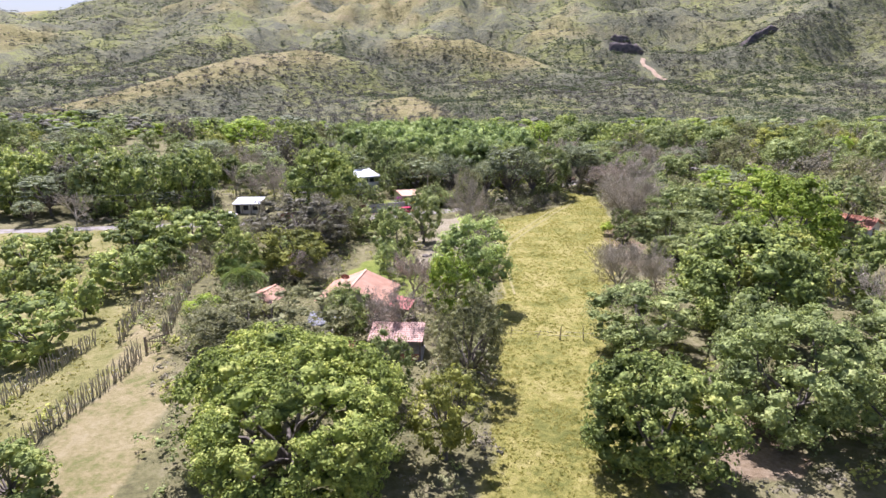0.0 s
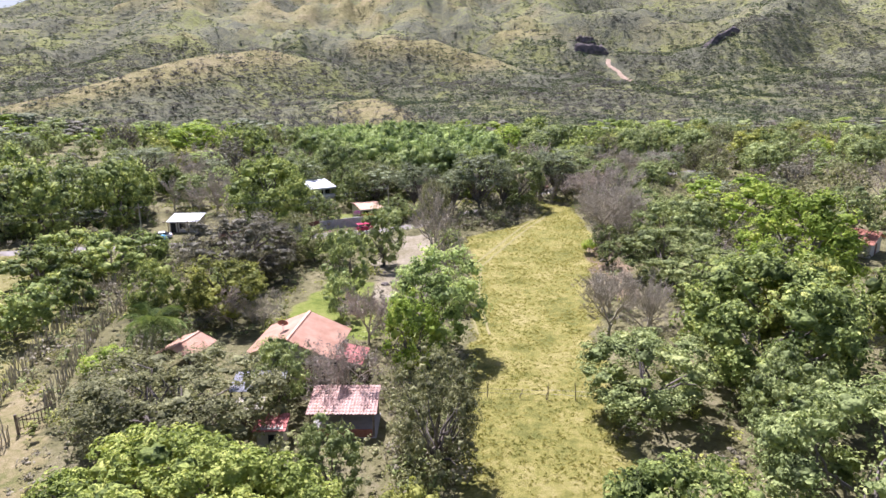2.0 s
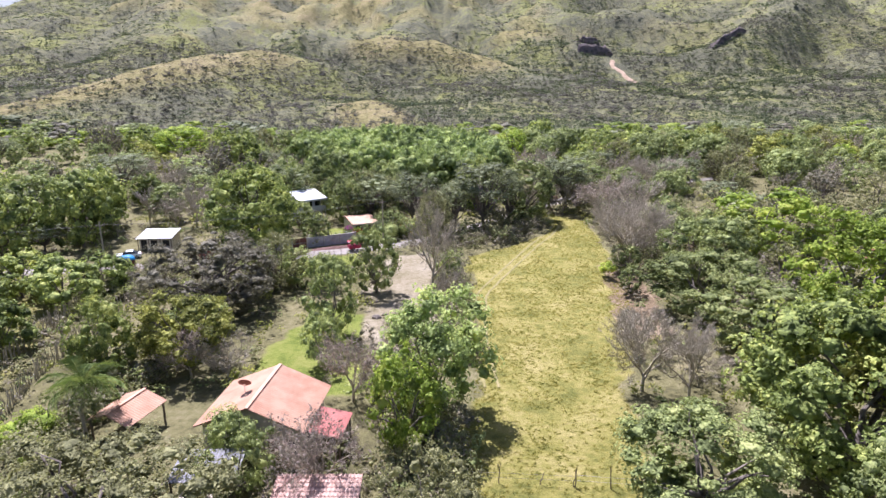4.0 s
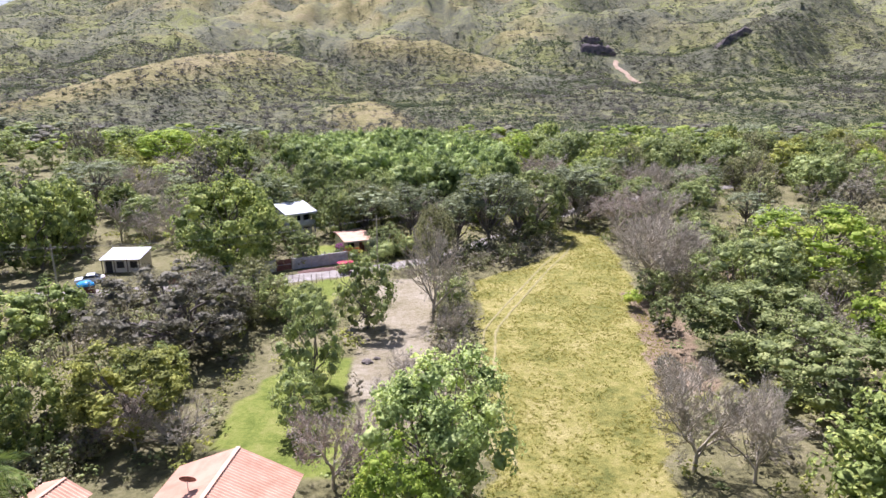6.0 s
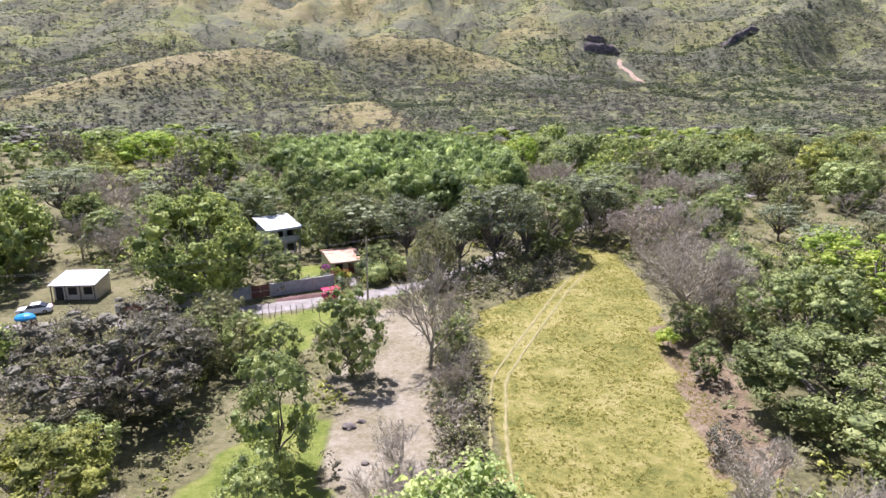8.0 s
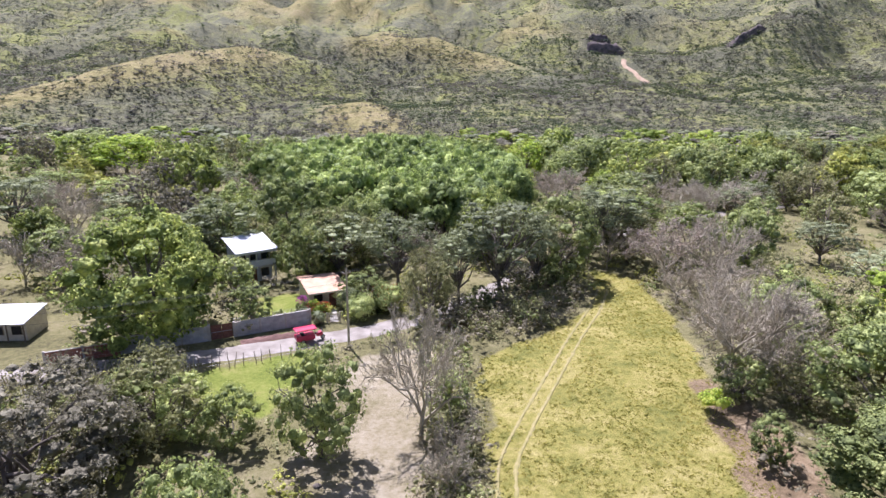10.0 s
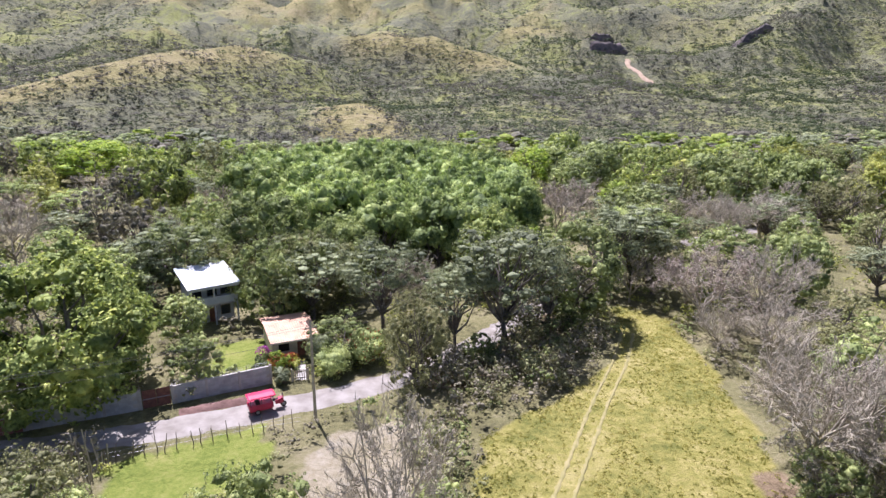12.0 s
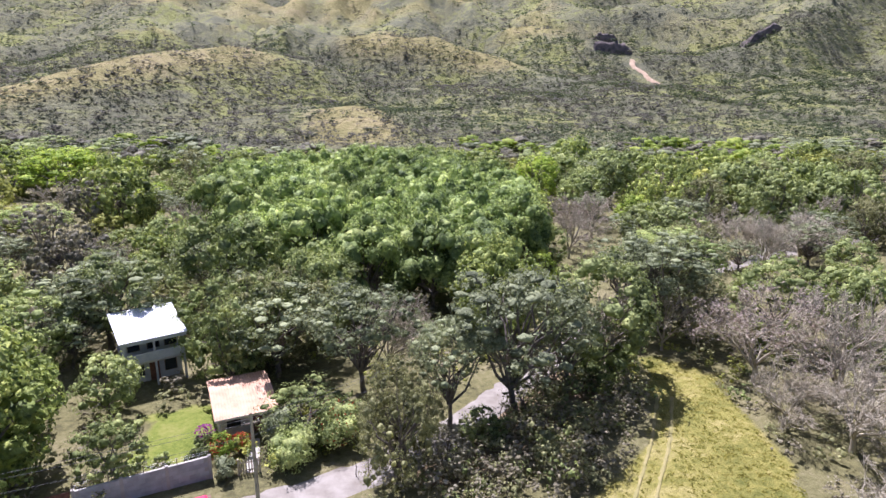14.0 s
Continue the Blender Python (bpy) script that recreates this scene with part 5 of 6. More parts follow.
# open hut by the palm
hut = base_at("hut", -23.3, 77.8, "open hut on timber posts under a pink metal roof", "hut")
hut.rotation_euler = (0, 0, radians(-18))
part("roof_slope", corrugated("roof_slope", (-0.2, -2.4, 2.9), (-0.2, 2.4, 2.9), (2.0, 2.4, 2.05), (2.0, -2.4, 2.05)), MAT["pinkroof"], hut)
part("roof_slope", corrugated("roof_slope", (-0.2, -2.4, 2.9), (-0.2, 2.4, 2.9), (-2.4, 2.4, 2.05), (-2.4, -2.4, 2.05)), MAT["pinkroof"], hut)
part("ridge_cap", box_mesh("ridge_cap", -0.2, 0, 2.92, 0.3, 4.84, 0.05), MAT["pinkroof"], hut)
posts_under(hut, [(-2.1, -2.1), (1.8, -2.1), (-2.1, 2.1), (1.8, 2.1)], -0.4, 2.1, MAT["timber"], 0.16)

# white-roofed house across the road
white_house = base_at("house", -44.9, 141.6, "low cream house under a white metal roof", "house")
white_house.rotation_euler = (0, 0, radians(2))
part("wall", box_mesh("wall", 0, 0.4, -0.3, 5.8, 4.6, 2.72), MAT["cream"], white_house)
part("roof", corrugated("roof", (-3.15, 2.9, 2.95), (3.15, 2.9, 2.95), (3.15, -2.7, 2.4), (-3.15, -2.7, 2.4)), MAT["whiteroof"], white_house)
# doorway and panes: dark slabs coloured as the unlit inside
part("door", box_mesh("door", -2.1, -1.93, -0.1, 1.0, 0.1, 2.05), MAT["dark"], white_house)
for _x in (-0.3, 1.8):
    _w = part("window", box_mesh("window", _x, -1.93, 0.75, 1.2, 0.1, 1.15), MAT["timber"], white_house)
    part("pane", box_mesh("pane", _x, -1.96, 0.81, 1.06, 0.08, 1.03), MAT["dark"], _w)
posts_under(white_house, [(-2.9, -2.5), (-1.0, -2.5), (1.0, -2.5), (2.9, -2.5)], -0.3, 2.36, MAT["timber"])

# two-storey house with a white roof
tall = base_at("house", -20.9, 162.3, "two-storey grey house with an upper veranda and white sheet roof", "house")
tall.rotation_euler = (0, 0, radians(32))
part("lower_wall", box_mesh("lower_wall", 0, 0.6, -0.4, 5.4, 4.6, 3.0), MAT["greywall"], tall)
part("floor_slab", box_mesh("floor_slab", 0, -0.2, 2.6, 5.8, 6.0, 0.22), MAT["concrete"], tall)
part("upper_wall", box_mesh("upper_wall", 0, 0.9, 2.82, 5.4, 4.0, 2.5), MAT["greywall"], tall)
part("roof", corrugated("roof", (-3.25, 3.5, 6.35), (3.25, 3.5, 6.35), (3.25, -3.5, 5.35), (-3.25, -3.5, 5.35)), MAT["whiteroof"], tall)
part("parapet", box_mesh("parapet", 0, -3.1, 2.82, 5.8, 0.12, 0.95), MAT["greywall"], tall)
part("fascia", box_mesh("fascia", 0, -3.38, 4.92, 6.3, 0.08, 0.36), MAT["greywall"], tall)
posts_under(tall, [(-2.8, -3.05), (0, -3.05), (2.8, -3.05)], -0.4, 5.25, MAT["greywall"], 0.2)
for _x, _z in ((-1.7, 3.3), (0.2, 3.3), (1.9, 3.3), (-1.6, 0.7), (1.6, 0.7)):
    _w = part("window", box_mesh("window", _x, -1.12 if _z > 2 else -1.72, _z, 1.25, 0.1, 1.35), MAT["timber"], tall)
    part("pane", box_mesh("pane", _x, -1.16 if _z > 2 else -1.76, _z + 0.06, 1.1, 0.06, 1.22), MAT["glass"], _w)
part("door", box_mesh("door", 0, -1.74, -0.1, 0.95, 0.1, 2.1), MAT["rustmetal"], tall)

# orange-roofed house
orange = base_at("house", -8.6, 152.2, "low house with a flat-looking orange roof", "house")
orange.rotation_euler = (0, 0, radians(22))
part("wall", box_mesh("wall", -0.1, 0.9, -0.3, 4.6, 6.0, 2.75), MAT["cream"], orange)
part("roof_slope", corrugated("roof_slope", (-2.75, 1.2, 3.05), (2.75, 1.2, 3.05), (2.75, -3.4, 2.5), (-2.75, -3.4, 2.5)), MAT["orangeroof"], orange)
part("roof_slope", corrugated("roof_slope", (-2.75, 1.2, 3.05), (2.75, 1.2, 3.05), (2.75, 4.5, 2.6), (-2.75, 4.5, 2.6)), MAT["orangeroof"], orange)
part("fascia", box_mesh("fascia", 0, -3.42, 2.28, 5.5, 0.06, 0.24), MAT["cream"], orange)
part("door", box_mesh("door", 0.9, -2.1, -0.2, 0.95, 0.12, 2.05), MAT["rustmetal"], orange)
# dark slab, the shade within put into its colour
part("window", box_mesh("window", -1.1, -2.1, 0.8, 1.2, 0.12, 1.1), MAT["dark"], orange)
posts_under(orange, [(-2.3, -3.1), (2.3, -3.1)], -0.3, 2.45, MAT["cream"], 0.18)

# red-roofed house among the trees across the field
red_house = gable_house("house", "house with a red clay roof half hidden by trees", 80.5, 119.5, 40, 8.0, 9.0, 2.6, 4.1, MAT["cream"], MAT["rustroof"], 0.6, [("f", 0, 0, 1.0, 2.0, "door"), ("l", 0, 0.8, 1.2, 1.1, "window")], tile=True)

# far white-roofed shed behind the grove
far_shed = base_at("shed", 28.5, 214, "white-walled shed with a pale metal roof behind the grove", "shed")
part("wall", box_mesh("wall", 0, 0, -0.3, 4.0, 3.4, 2.9), MAT["greywall"], far_shed)
part("roof", corrugated("roof", (-2.4, 2.1, 3.2), (2.4, 2.1, 3.2), (2.4, -2.1, 2.6), (-2.4, -2.1, 2.6)), MAT["whiteroof"], far_shed)

# ---- roadside wall, gates, poles ----


def wall_run(name, label, a, b, tall, thick, mat, block=None, pier=2.6):
    """A block wall from a to b: piers, courses of blocks, a coping."""
    a, b = Vector((*a, 0)), Vector((*b, 0))
    L = (b - a).length
    e = base_at(name, a.x, a.y, label, "wall", z=min(zat(a.x, a.y), zat(b.x, b.y)))
    e.rotation_euler = (0, 0, math.atan2(b.y - a.y, b.x - a.x))
    part("wall_core", box_mesh("wall_core", L / 2, 0, -0.4, L, thick * 0.8, tall + 0.4 - 0.02, bevel=0), MAT["concrete"], e)
    n = max(int(L / pier), 1)
    for i in range(n + 1):
        part("pier", box_mesh("pier", i * L / n, 0, -0.4, 0.24, thick + 0.1, tall + 0.52), MAT["concrete"], e)
    bw, bh = 0.78, 0.39
    shared = box_mesh("block", 0, 0, 0, bw - 0.02, thick, bh - 0.018, bevel=0.008)
    for r in range(int(tall / bh)):
        x = bw / 2 if r % 2 else 0.0
        while x < L - 0.3:
            if x > 0.3:
                part("block", shared, mat, e).location = (x, 0, r * bh)
            x += bw
    part("coping", box_mesh("coping", L / 2, 0, int(tall / bh) * bh, L, thick + 0.06, 0.06), MAT["concrete"], e)
    return e


wall_run("block_wall", "grey concrete block wall along the road with piers", (-17.5, 139.6), (-9.0, 143.6), 2.0, 0.16, MAT["block"])
wall_run("block_wall", "grey concrete block wall along the road with piers", (-28.8, 135.4), (-20.1, 138.5), 2.0, 0.16, MAT["block"])
brick = wall_run("brick_wall", "unfinished red brick wall with open bays", (-36.0, 132.6), (-29.0, 135.3), 1.6, 0.16, MAT["brick"])

gate = base_at("road_gate", -18.8, 139.05, "double sheet-metal gate, rusty brown, closed", "gate")
gate.rotation_euler = (0, 0, math.atan2(1.1, 2.6))
for s in (-1, 1):
    gl = part("gate_leaf", box_mesh("gate_leaf", s * 0.62, 0, 0.05, 1.2, 0.06, 1.85), MAT["rustmetal"], gate)
    part("rail", box_mesh("rail", s * 0.62, -0.04, 0.95, 1.18, 0.05, 0.08), MAT["steel"], gl)

picket = base_at("picket_gate", -6.1, 144.1, "small pale wooden picket gate", "gate")
picket.rotation_euler = (0, 0, radians(12))
for i in range(7):
    part("picket", box_mesh("picket", -0.66 + i * 0.22, 0, 0.08, 0.11, 0.03, 1.25), MAT["palewood"], picket)
for z_ in (0.3, 1.0):
    part("rail", box_mesh("rail", 0, 0.035, z_, 1.5, 0.03, 0.1), MAT["palewood"], picket)
for s in (-1, 1):
    part("post", box_mesh("post", s * 0.82, 0, -0.3, 0.14, 0.14, 1.75), MAT["palewood"], picket)
strip("path", [(-6.0, 144.2), (-6.3, 146.5), (-7.0, 149.2)], 1.2, MAT["concrete"], "short pale concrete path to the house", 0.04, 0.05)


def barbed(name, a, b, z0, posts, label):
    e = base_at(name, a[0], a[1], label, "wire fence", z=0)
    n = posts
    for i in range(n + 1):
        u = i / n
        x, y = (b[0] - a[0]) * u, (b[1] - a[1]) * u
        part("stake", box_mesh("stake", x, y, zat(a[0] + x, a[1] + y) + z0 - 0.15, 0.06, 0.06, 0.7), MAT["timber"], e)
    for k in range(3):
        t = Tubes()
        za, zb = zat(*a) + z0 + 0.12 + 0.18 * k, zat(*b) + z0 + 0.12 + 0.18 * k
        t.limb([(0, 0, za), ((b[0] - a[0]) / 2, (b[1] - a[1]) / 2, (za + zb) / 2 - 0.03), (b[0] - a[0], b[1] - a[1], zb)], [0.008] * 3, 3)
        part("wire", t.mesh("wire"), MAT["steel"], e)


barbed("barbed_wire", (-17.5, 139.6), (-9.0, 143.6), 2.0, 4, "three strands of barbed wire above the block wall")
barbed("barbed_wire", (-28.8, 135.4), (-20.1, 138.5), 2.0, 4, "three strands of barbed wire above the block wall")


def pole(x, y, tall, cross=True):
    e = base_at("utility_pole", x, y, "grey weathered utility pole beside the road", "utility pole", "utility poles")
    t = Tubes()
    t.limb([(0, 0, -0.8), (0, 0, tall * 0.5), (0, 0, tall)], [0.16, 0.13, 0.1], 10)
    part("shaft", t.mesh("shaft"), MAT["greybark"], e)
    part("crossarm", box_mesh("crossarm", 0, 0, tall - 0.75, 1.1 if cross else 0.3, 0.1, 0.12, radians(25)), MAT["timber"], e)
    for s in (-0.45, 0.0, 0.45):
        part("insulator", box_mesh("insulator", s * math.cos(radians(25)), s * math.sin(radians(25)), tall - 0.63, 0.08, 0.08, 0.16), MAT["concrete"], e)
    return (x, y, zat(x, y) + tall - 0.5)


POLES = [pole(-3.4, 136.5, 9.8), pole(-46.5, 124.0, 9.0), pole(-92, 118, 9.0), pole(33, 172, 9.5)]
lines = base_at("power_line", 0, 0, "thin sagging overhead cables between utility poles", "cable", z=0)
for a, b in ((POLES[2], POLES[1]), (POLES[1], POLES[0]), (POLES[0], POLES[3])):
    for dz, off in ((0.0, 0.35), (0.05, -0.35), (-1.1, 0.0)):
        t = Tubes()
        a2, b2 = np.array(a) + (0, off, dz), np.array(b) + (0, off, dz)
        u = np.linspace(0, 1, 14)[:, None]
        p = a2 + (b2 - a2) * u
        p[:, 2] -= 4 * 0.9 * (u * (1 - u))[:, 0]
        t.limb(p, [0.014] * 14, 3)
        part("cable", t.mesh("cable"), MAT["wire"], lines)

# spoil heap along the wall's foot
_rng = np.random.default_rng(31)
u = np.linspace(0, 1, 26)
hv, hf = [], []
for i, uu in enumerate(u):
    cx, cy = -16.4 + 8.2 * uu, 137.9 + 3.0 * uu
    s = math.sin(math.pi * min(max(uu, 0.03), 0.97)) ** 0.4
    for j in range(7):
        w = (j / 6 - 0.5) * 1.7
        z = 0.42 * s * math.cos(math.pi * (j / 6 - 0.5)) * _rng.uniform(0.75, 1.2) - 0.06
        hv.append((cx - w * 0.34, cy + w * 0.94, z + zat(cx, cy)))
    if i:
        for j in range(6):
            a = (i - 1) * 7 + j
            hf.append((a, a + 7, a + 8, a + 1))
hm = grid_mesh("heap", np.array(hv), np.array(hf))
hm.materials.append(MAT["darksoil"])
tagged(new("soil_heap", hm), "long low heap of dark reddish soil", "soil heap")

# ---- stick fences ----
_fr = np.random.default_rng(44)
STICKS = []
for k in range(6):
    t = Tubes()
    h = 1.35 + 0.12 * k
    p = wobbly((0, 0, -0.3), (_fr.normal() * 0.12, _fr.normal() * 0.12, h), 4, 0.03, _fr)
    t.limb(p, [0.055, 0.05, 0.042, 0.03], 5)
    if k % 2:
        t.limb(wobbly(p[2], p[2] + np.array([_fr.normal() * 0.2, _fr.normal() * 0.2, 0.75]), 3, 0.05, _fr), [0.025, 0.02, 0.01], 4)
    STICKS.append(t.mesh("stick"))


def stick_fence(pts, gap, label, rails=1, scale=1.0, mat="timber"):
    e = base_at("stick_fence", pts[0][0], pts[0][1], label, "fence", "stick fences", z=0)
    ox, oy = pts[0]
    P = np.array(pts, float)
    seg = np.hypot(*np.diff(P, axis=0).T)
    s = np.concatenate([[0], np.cumsum(seg)])
    v = np.arange(0, s[-1], gap)
    for d in v:
        d = d + _fr.uniform(-0.3, 0.3) * gap
        x, y = np.interp(d, s, P[:, 0]) + _fr.normal() * 0.06, np.interp(d, s, P[:, 1]) + _fr.normal() * 0.06
        ob = part("stick", STICKS[_fr.integers(6)], MAT[mat], e)
        ob.location = (x - ox, y - oy, zat(x, y))
        k = scale * _fr.uniform(0.8, 1.2)
        ob.scale = (scale, scale, k)
        ob.rotation_euler = (_fr.normal() * 0.06, _fr.normal() * 0.06, _fr.uniform(0, 6.28))
    for r in range(rails):
        t = Tubes()
        q = [(np.interp(d, s, P[:, 0]) - ox, np.interp(d, s, P[:, 1]) - oy, zat(np.interp(d, s, P[:, 0]), np.interp(d, s, P[:, 1])) + scale * (0.55 + 0.45 * r)) for d in np.linspace(0, s[-1], max(int(s[-1] / 3), 2))]
        t.limb(q, [0.012] * len(q), 3)
        part("wire", t.mesh("wire"), MAT["steel"], e)
    return e


stick_fence([(-34.6, 41.5), (-34.3, 47), (-33.2, 58), (-33.4, 63.2)], 0.24, "living fence of thin upright grey sticks", 2, 1.15, "greybark")
stick_fence([(-41.5, 50), (-41.0, 58), (-40.4, 67)], 0.28, "living fence of thin upright grey sticks", 2, 1.1, "greybark")
stick_fence([(-37.6, 66.5), (-40.0, 76), (-41.5, 84), (-43, 96), (-43.5, 112)], 0.36, "dense fence of dry sticks along the lane", 1, 1.25, "greybark")
stick_fence([(-32.6, 67.0), (-33.5, 71), (-35.5, 78), (-37.5, 88), (-38, 100), (-37, 112)], 0.36, "dense fence of dry sticks along the lane", 1, 1.2, "greybark")
stick_fence([(-40, 124), (-33, 125.8), (-26, 127.8), (-19.8, 130.1)], 0.4, "dense fence of dry upright sticks beside the road", 2, 1.5, "greybark")
stick_fence([(-19.5, 130), (-15.0, 131.8), (-10, 133.8), (-4.5, 135.3)], 0.95, "row of dark fence stakes beside the road", 2, 0.9)
stick_fence([(-19.3, 129.6), (-20.5, 122), (-21.5, 112)], 0.45, "row of dry fence stakes beside the lawn", 2, 1.3, "greybark")
stick_fence([(2.5, 143.0), (9.5, 146.2), (17, 153.2), (27, 165), (36, 174.5)], 1.2, "roadside fence of dark stakes under acacias", 2, 1.0)
stick_fence([(13.9, 67.7), (17.8, 67.0), (21, 66.4)], 2.4, "wire fence with a few thin posts across the field", 2, 1.0)
stick_fence([(13.9, 67.7), (9.0, 68.4), (6.0, 68.8)], 2.6, "wire fence with a few thin posts across the field", 2, 0.9)

farm_gate = base_at("farm_gate", -33.4, 64.3, "dark timber farm gate across the lane, part open", "gate")
farm_gate.rotation_euler = (0, 0, radians(52))
for i in range(9):
    part("bar", box_mesh("bar", 0.2 + i * 0.3, 0, 0.15, 0.07, 0.05, 1.45), MAT["timber"], farm_gate)
for z_ in (0.35, 1.35):
    part("rail", box_mesh("rail", 1.45, 0.055, z_, 2.9, 0.05, 0.11), MAT["timber"], farm_gate)
bm = bmesh.new()
bmesh.ops.create_cube(bm, size=1, matrix=Matrix.Translation((1.45, -0.06, 0.85)) @ Matrix.Rotation(radians(20), 4, "Y") @ Matrix.Diagonal((2.9, 0.05, 0.1, 1)))
part("brace", bm_mesh("brace", bm), MAT["timber"], farm_gate)
part("post", box_mesh("post", 0, 0, -0.4, 0.2, 0.2, 2.3), MAT["timber"], farm_gate)
gate_two = base_at("gate_panel", -32.8, 67.4, "tall dark slatted timber panel beside the lane gate", "gate")
gate_two.rotation_euler = (0, 0, radians(100))
for i in range(8):
    part("bar", box_mesh("bar", 0.1 + i * 0.26, 0, 0, 0.08, 0.05, 1.75), MAT["timber"], gate_two)
for z_ in (0.4, 1.4):
    part("rail", box_mesh("rail", 1.0, 0.055, z_, 2.1, 0.05, 0.1), MAT["timber"], gate_two)

# ---- palms ----


def frond_mesh(rng, L=3.0):
    """One arching frond: a midrib and drooping leaflets along it."""
    t = Tubes()
    n = 9
    u = np.linspace(0, 1, n)
    mid = np.stack([L * (u - 0.25 * u ** 3), np.zeros(n), L * (0.55 * u - 0.85 * u ** 2)], 1)
    t.limb(mid, np.linspace(0.04, 0.008, n), 4)
    v, f = np.concatenate(t.v), list(map(tuple, t.f))
    vs, off = [v], len(v)
    for k in range(26):
        w = 0.12 + 0.86 * k / 25
        p = np.array([np.interp(w, u, mid[:, i]) for i in range(3)])
        ln = L * 0.30 * math.sin(math.pi * (0.12 + 0.8 * w)) + 0.1
        for s in (-1, 1):
            tip = p + np.array([0.35 * ln, s * ln * 0.85, -0.45 * ln * rng.uniform(0.6, 1.3)])
            vs.append(np.array([p, p + np.array([0.09, s * 0.03, 0.01]), tip]))
            f.append((off, off + 1, off + 2))
            off += 3
    return grid_mesh("frond", np.concatenate(vs), np.array(f))


_pr = np.random.default_rng(77)
FRONDS = [frond_mesh(_pr), frond_mesh(_pr)]


def palm(x, y, tall, size, label):
    e = base_at("palm_tree", x, y, label, "palm tree")
    t = Tubes()
    t.limb(wobbly((0, 0, -0.4), (0.3, 0.2, tall), 6, 0.02, _pr), [0.22, 0.18, 0.16, 0.15, 0.14, 0.13], 9)
    part("trunk", t.mesh("trunk"), MAT["greybark"], e)
    for k in range(20):
        ob = part("frond", FRONDS[k % 2], MAT["palm"], e)
        ob.location = (0.3, 0.2, tall)
        ob.rotation_euler = (0, radians(-42 + 80 * (k / 20) + _pr.uniform(-8, 8)), k * 2.4)
        ob.scale = (size, size, size)


palm(-26.0, 75.6, 5.6, 1.35, "coconut palm with drooping yellow-green fronds by the hut")
palm(72.1, 210.3, 5.2, 1.0, "coconut palm with arching fronds among valley trees")
palm(77.5, 212.0, 5.0, 0.95, "coconut palm with arching fronds among valley trees")
palm(86.6, 215.0, 5.4, 1.0, "coconut palm with arching fronds among valley trees")

# ---- garden shrubs and blossom ----


def shrub(name, label, x, y, R, tall, leafmat, bloom=None, seed=1, n=22):
    rng = np.random.default_rng(seed)
    e = base_at(name, x, y, label, "shrub")
    s = dict(R=R, hz=tall * 0.5, zc=tall * 0.52, nb=max(n // 4, 5), rb=R * 0.42, n=n * 2, cr=R * 0.24, lpc=26, len=0.2, wid=0.12, cf=0.85, hollow=0.45, dome=0.7, inner=3)
    v, f, c = crown(s, rng)
    part("foliage", leafy_mesh("foliage", v, f), MAT[leafmat], e)
    t = Tubes()
    for i in range(7):
        t.limb(wobbly((0, 0, -0.2), c[i % len(c)], 4, 0.05, rng), [0.035, 0.03, 0.02, 0.01], 4)
    part("stems", t.mesh("stems"), MAT["bark"], e)
    if bloom:
        k = 150
        u = unit(rng.normal(size=(k, 3)) + np.array([0, -0.2, 0.8]))
        pts = u * np.array([R, R, tall * 0.52]) * rng.uniform(0.8, 1.08, (k, 1)) + np.array([0, 0, tall * 0.52])
        lv = leaves_at(pts, u, 0.2, 0.16, rng, 0.6)
        part("blossom", grid_mesh("blossom", lv, np.arange(len(lv)).reshape(-1, 4)), MAT[bloom], e)


shrub("bougainvillea", "bougainvillea shrub with magenta blossom by the lawn", -10.6, 147.6, 0.9, 2.4, "green", "magenta", 3)
shrub("flower_shrub", "garden shrub with red and orange flowers", -8.9, 146.4, 1.2, 2.0, "lime", "redbloom", 4)
shrub("flower_shrub", "garden shrub with red and orange flowers", -7.6, 147.4, 0.9, 1.6, "lime", "redbloom", 5)
shrub("garden_shrub", "leafy green garden shrub behind the wall", -10.4, 145.2, 1.1, 1.5, "green", None, 6)
shrub("garden_shrub", "trailing pale green hedge beside the picket gate", -7.7, 143.6, 1.1, 1.9, "olive", None, 7)
shrub("garden_shrub", "large leafy shrub beside the road", -2.4, 145.8, 2.6, 3.2, "green", None, 8, 40)
shrub("garden_shrub", "large leafy shrub beside the road", -4.3, 148.2, 2.2, 3.4, "olive", None, 9, 40)
shrub("garden_shrub", "large leafy shrub beside the road", 0.5, 148.4, 2.8, 3.6, "green", "redbloom", 10, 40)
shrub("conical_shrub", "small dark conical shrub on the lawn", -13.4, 144.9, 0.75, 1.5, "green", None, 11, 14)
shrub("garden_shrub", "bright yellow-green shrub by the stick fence", -31.5, 76.5, 2.4, 2.2, "lime", None, 12, 34)
shrub("garden_shrub", "bright yellow-green shrub by the stick fence", -29.0, 72.5, 1.8, 1.7, "lime", None, 13, 26)
shrub("roadside_shrub", "light green bush at the field's edge", 32.5, 119.5, 1.6, 2.6, "lime", None, 14, 26)
shrub("roadside_shrub", "small dark shrub standing on the dirt lane", -28.2, 38.5, 0.5, 1.6, "green", None, 15, 10)
shrub("climbing_shrub", "leafy climber over the corner of the house", -12.6, 71.4, 2.3, 4.9, "green", None, 16, 50)
shrub("climbing_shrub", "yellow-green climber on the roof's edge", -11.6, 72.6, 1.3, 4.9, "lime", None, 17, 22)
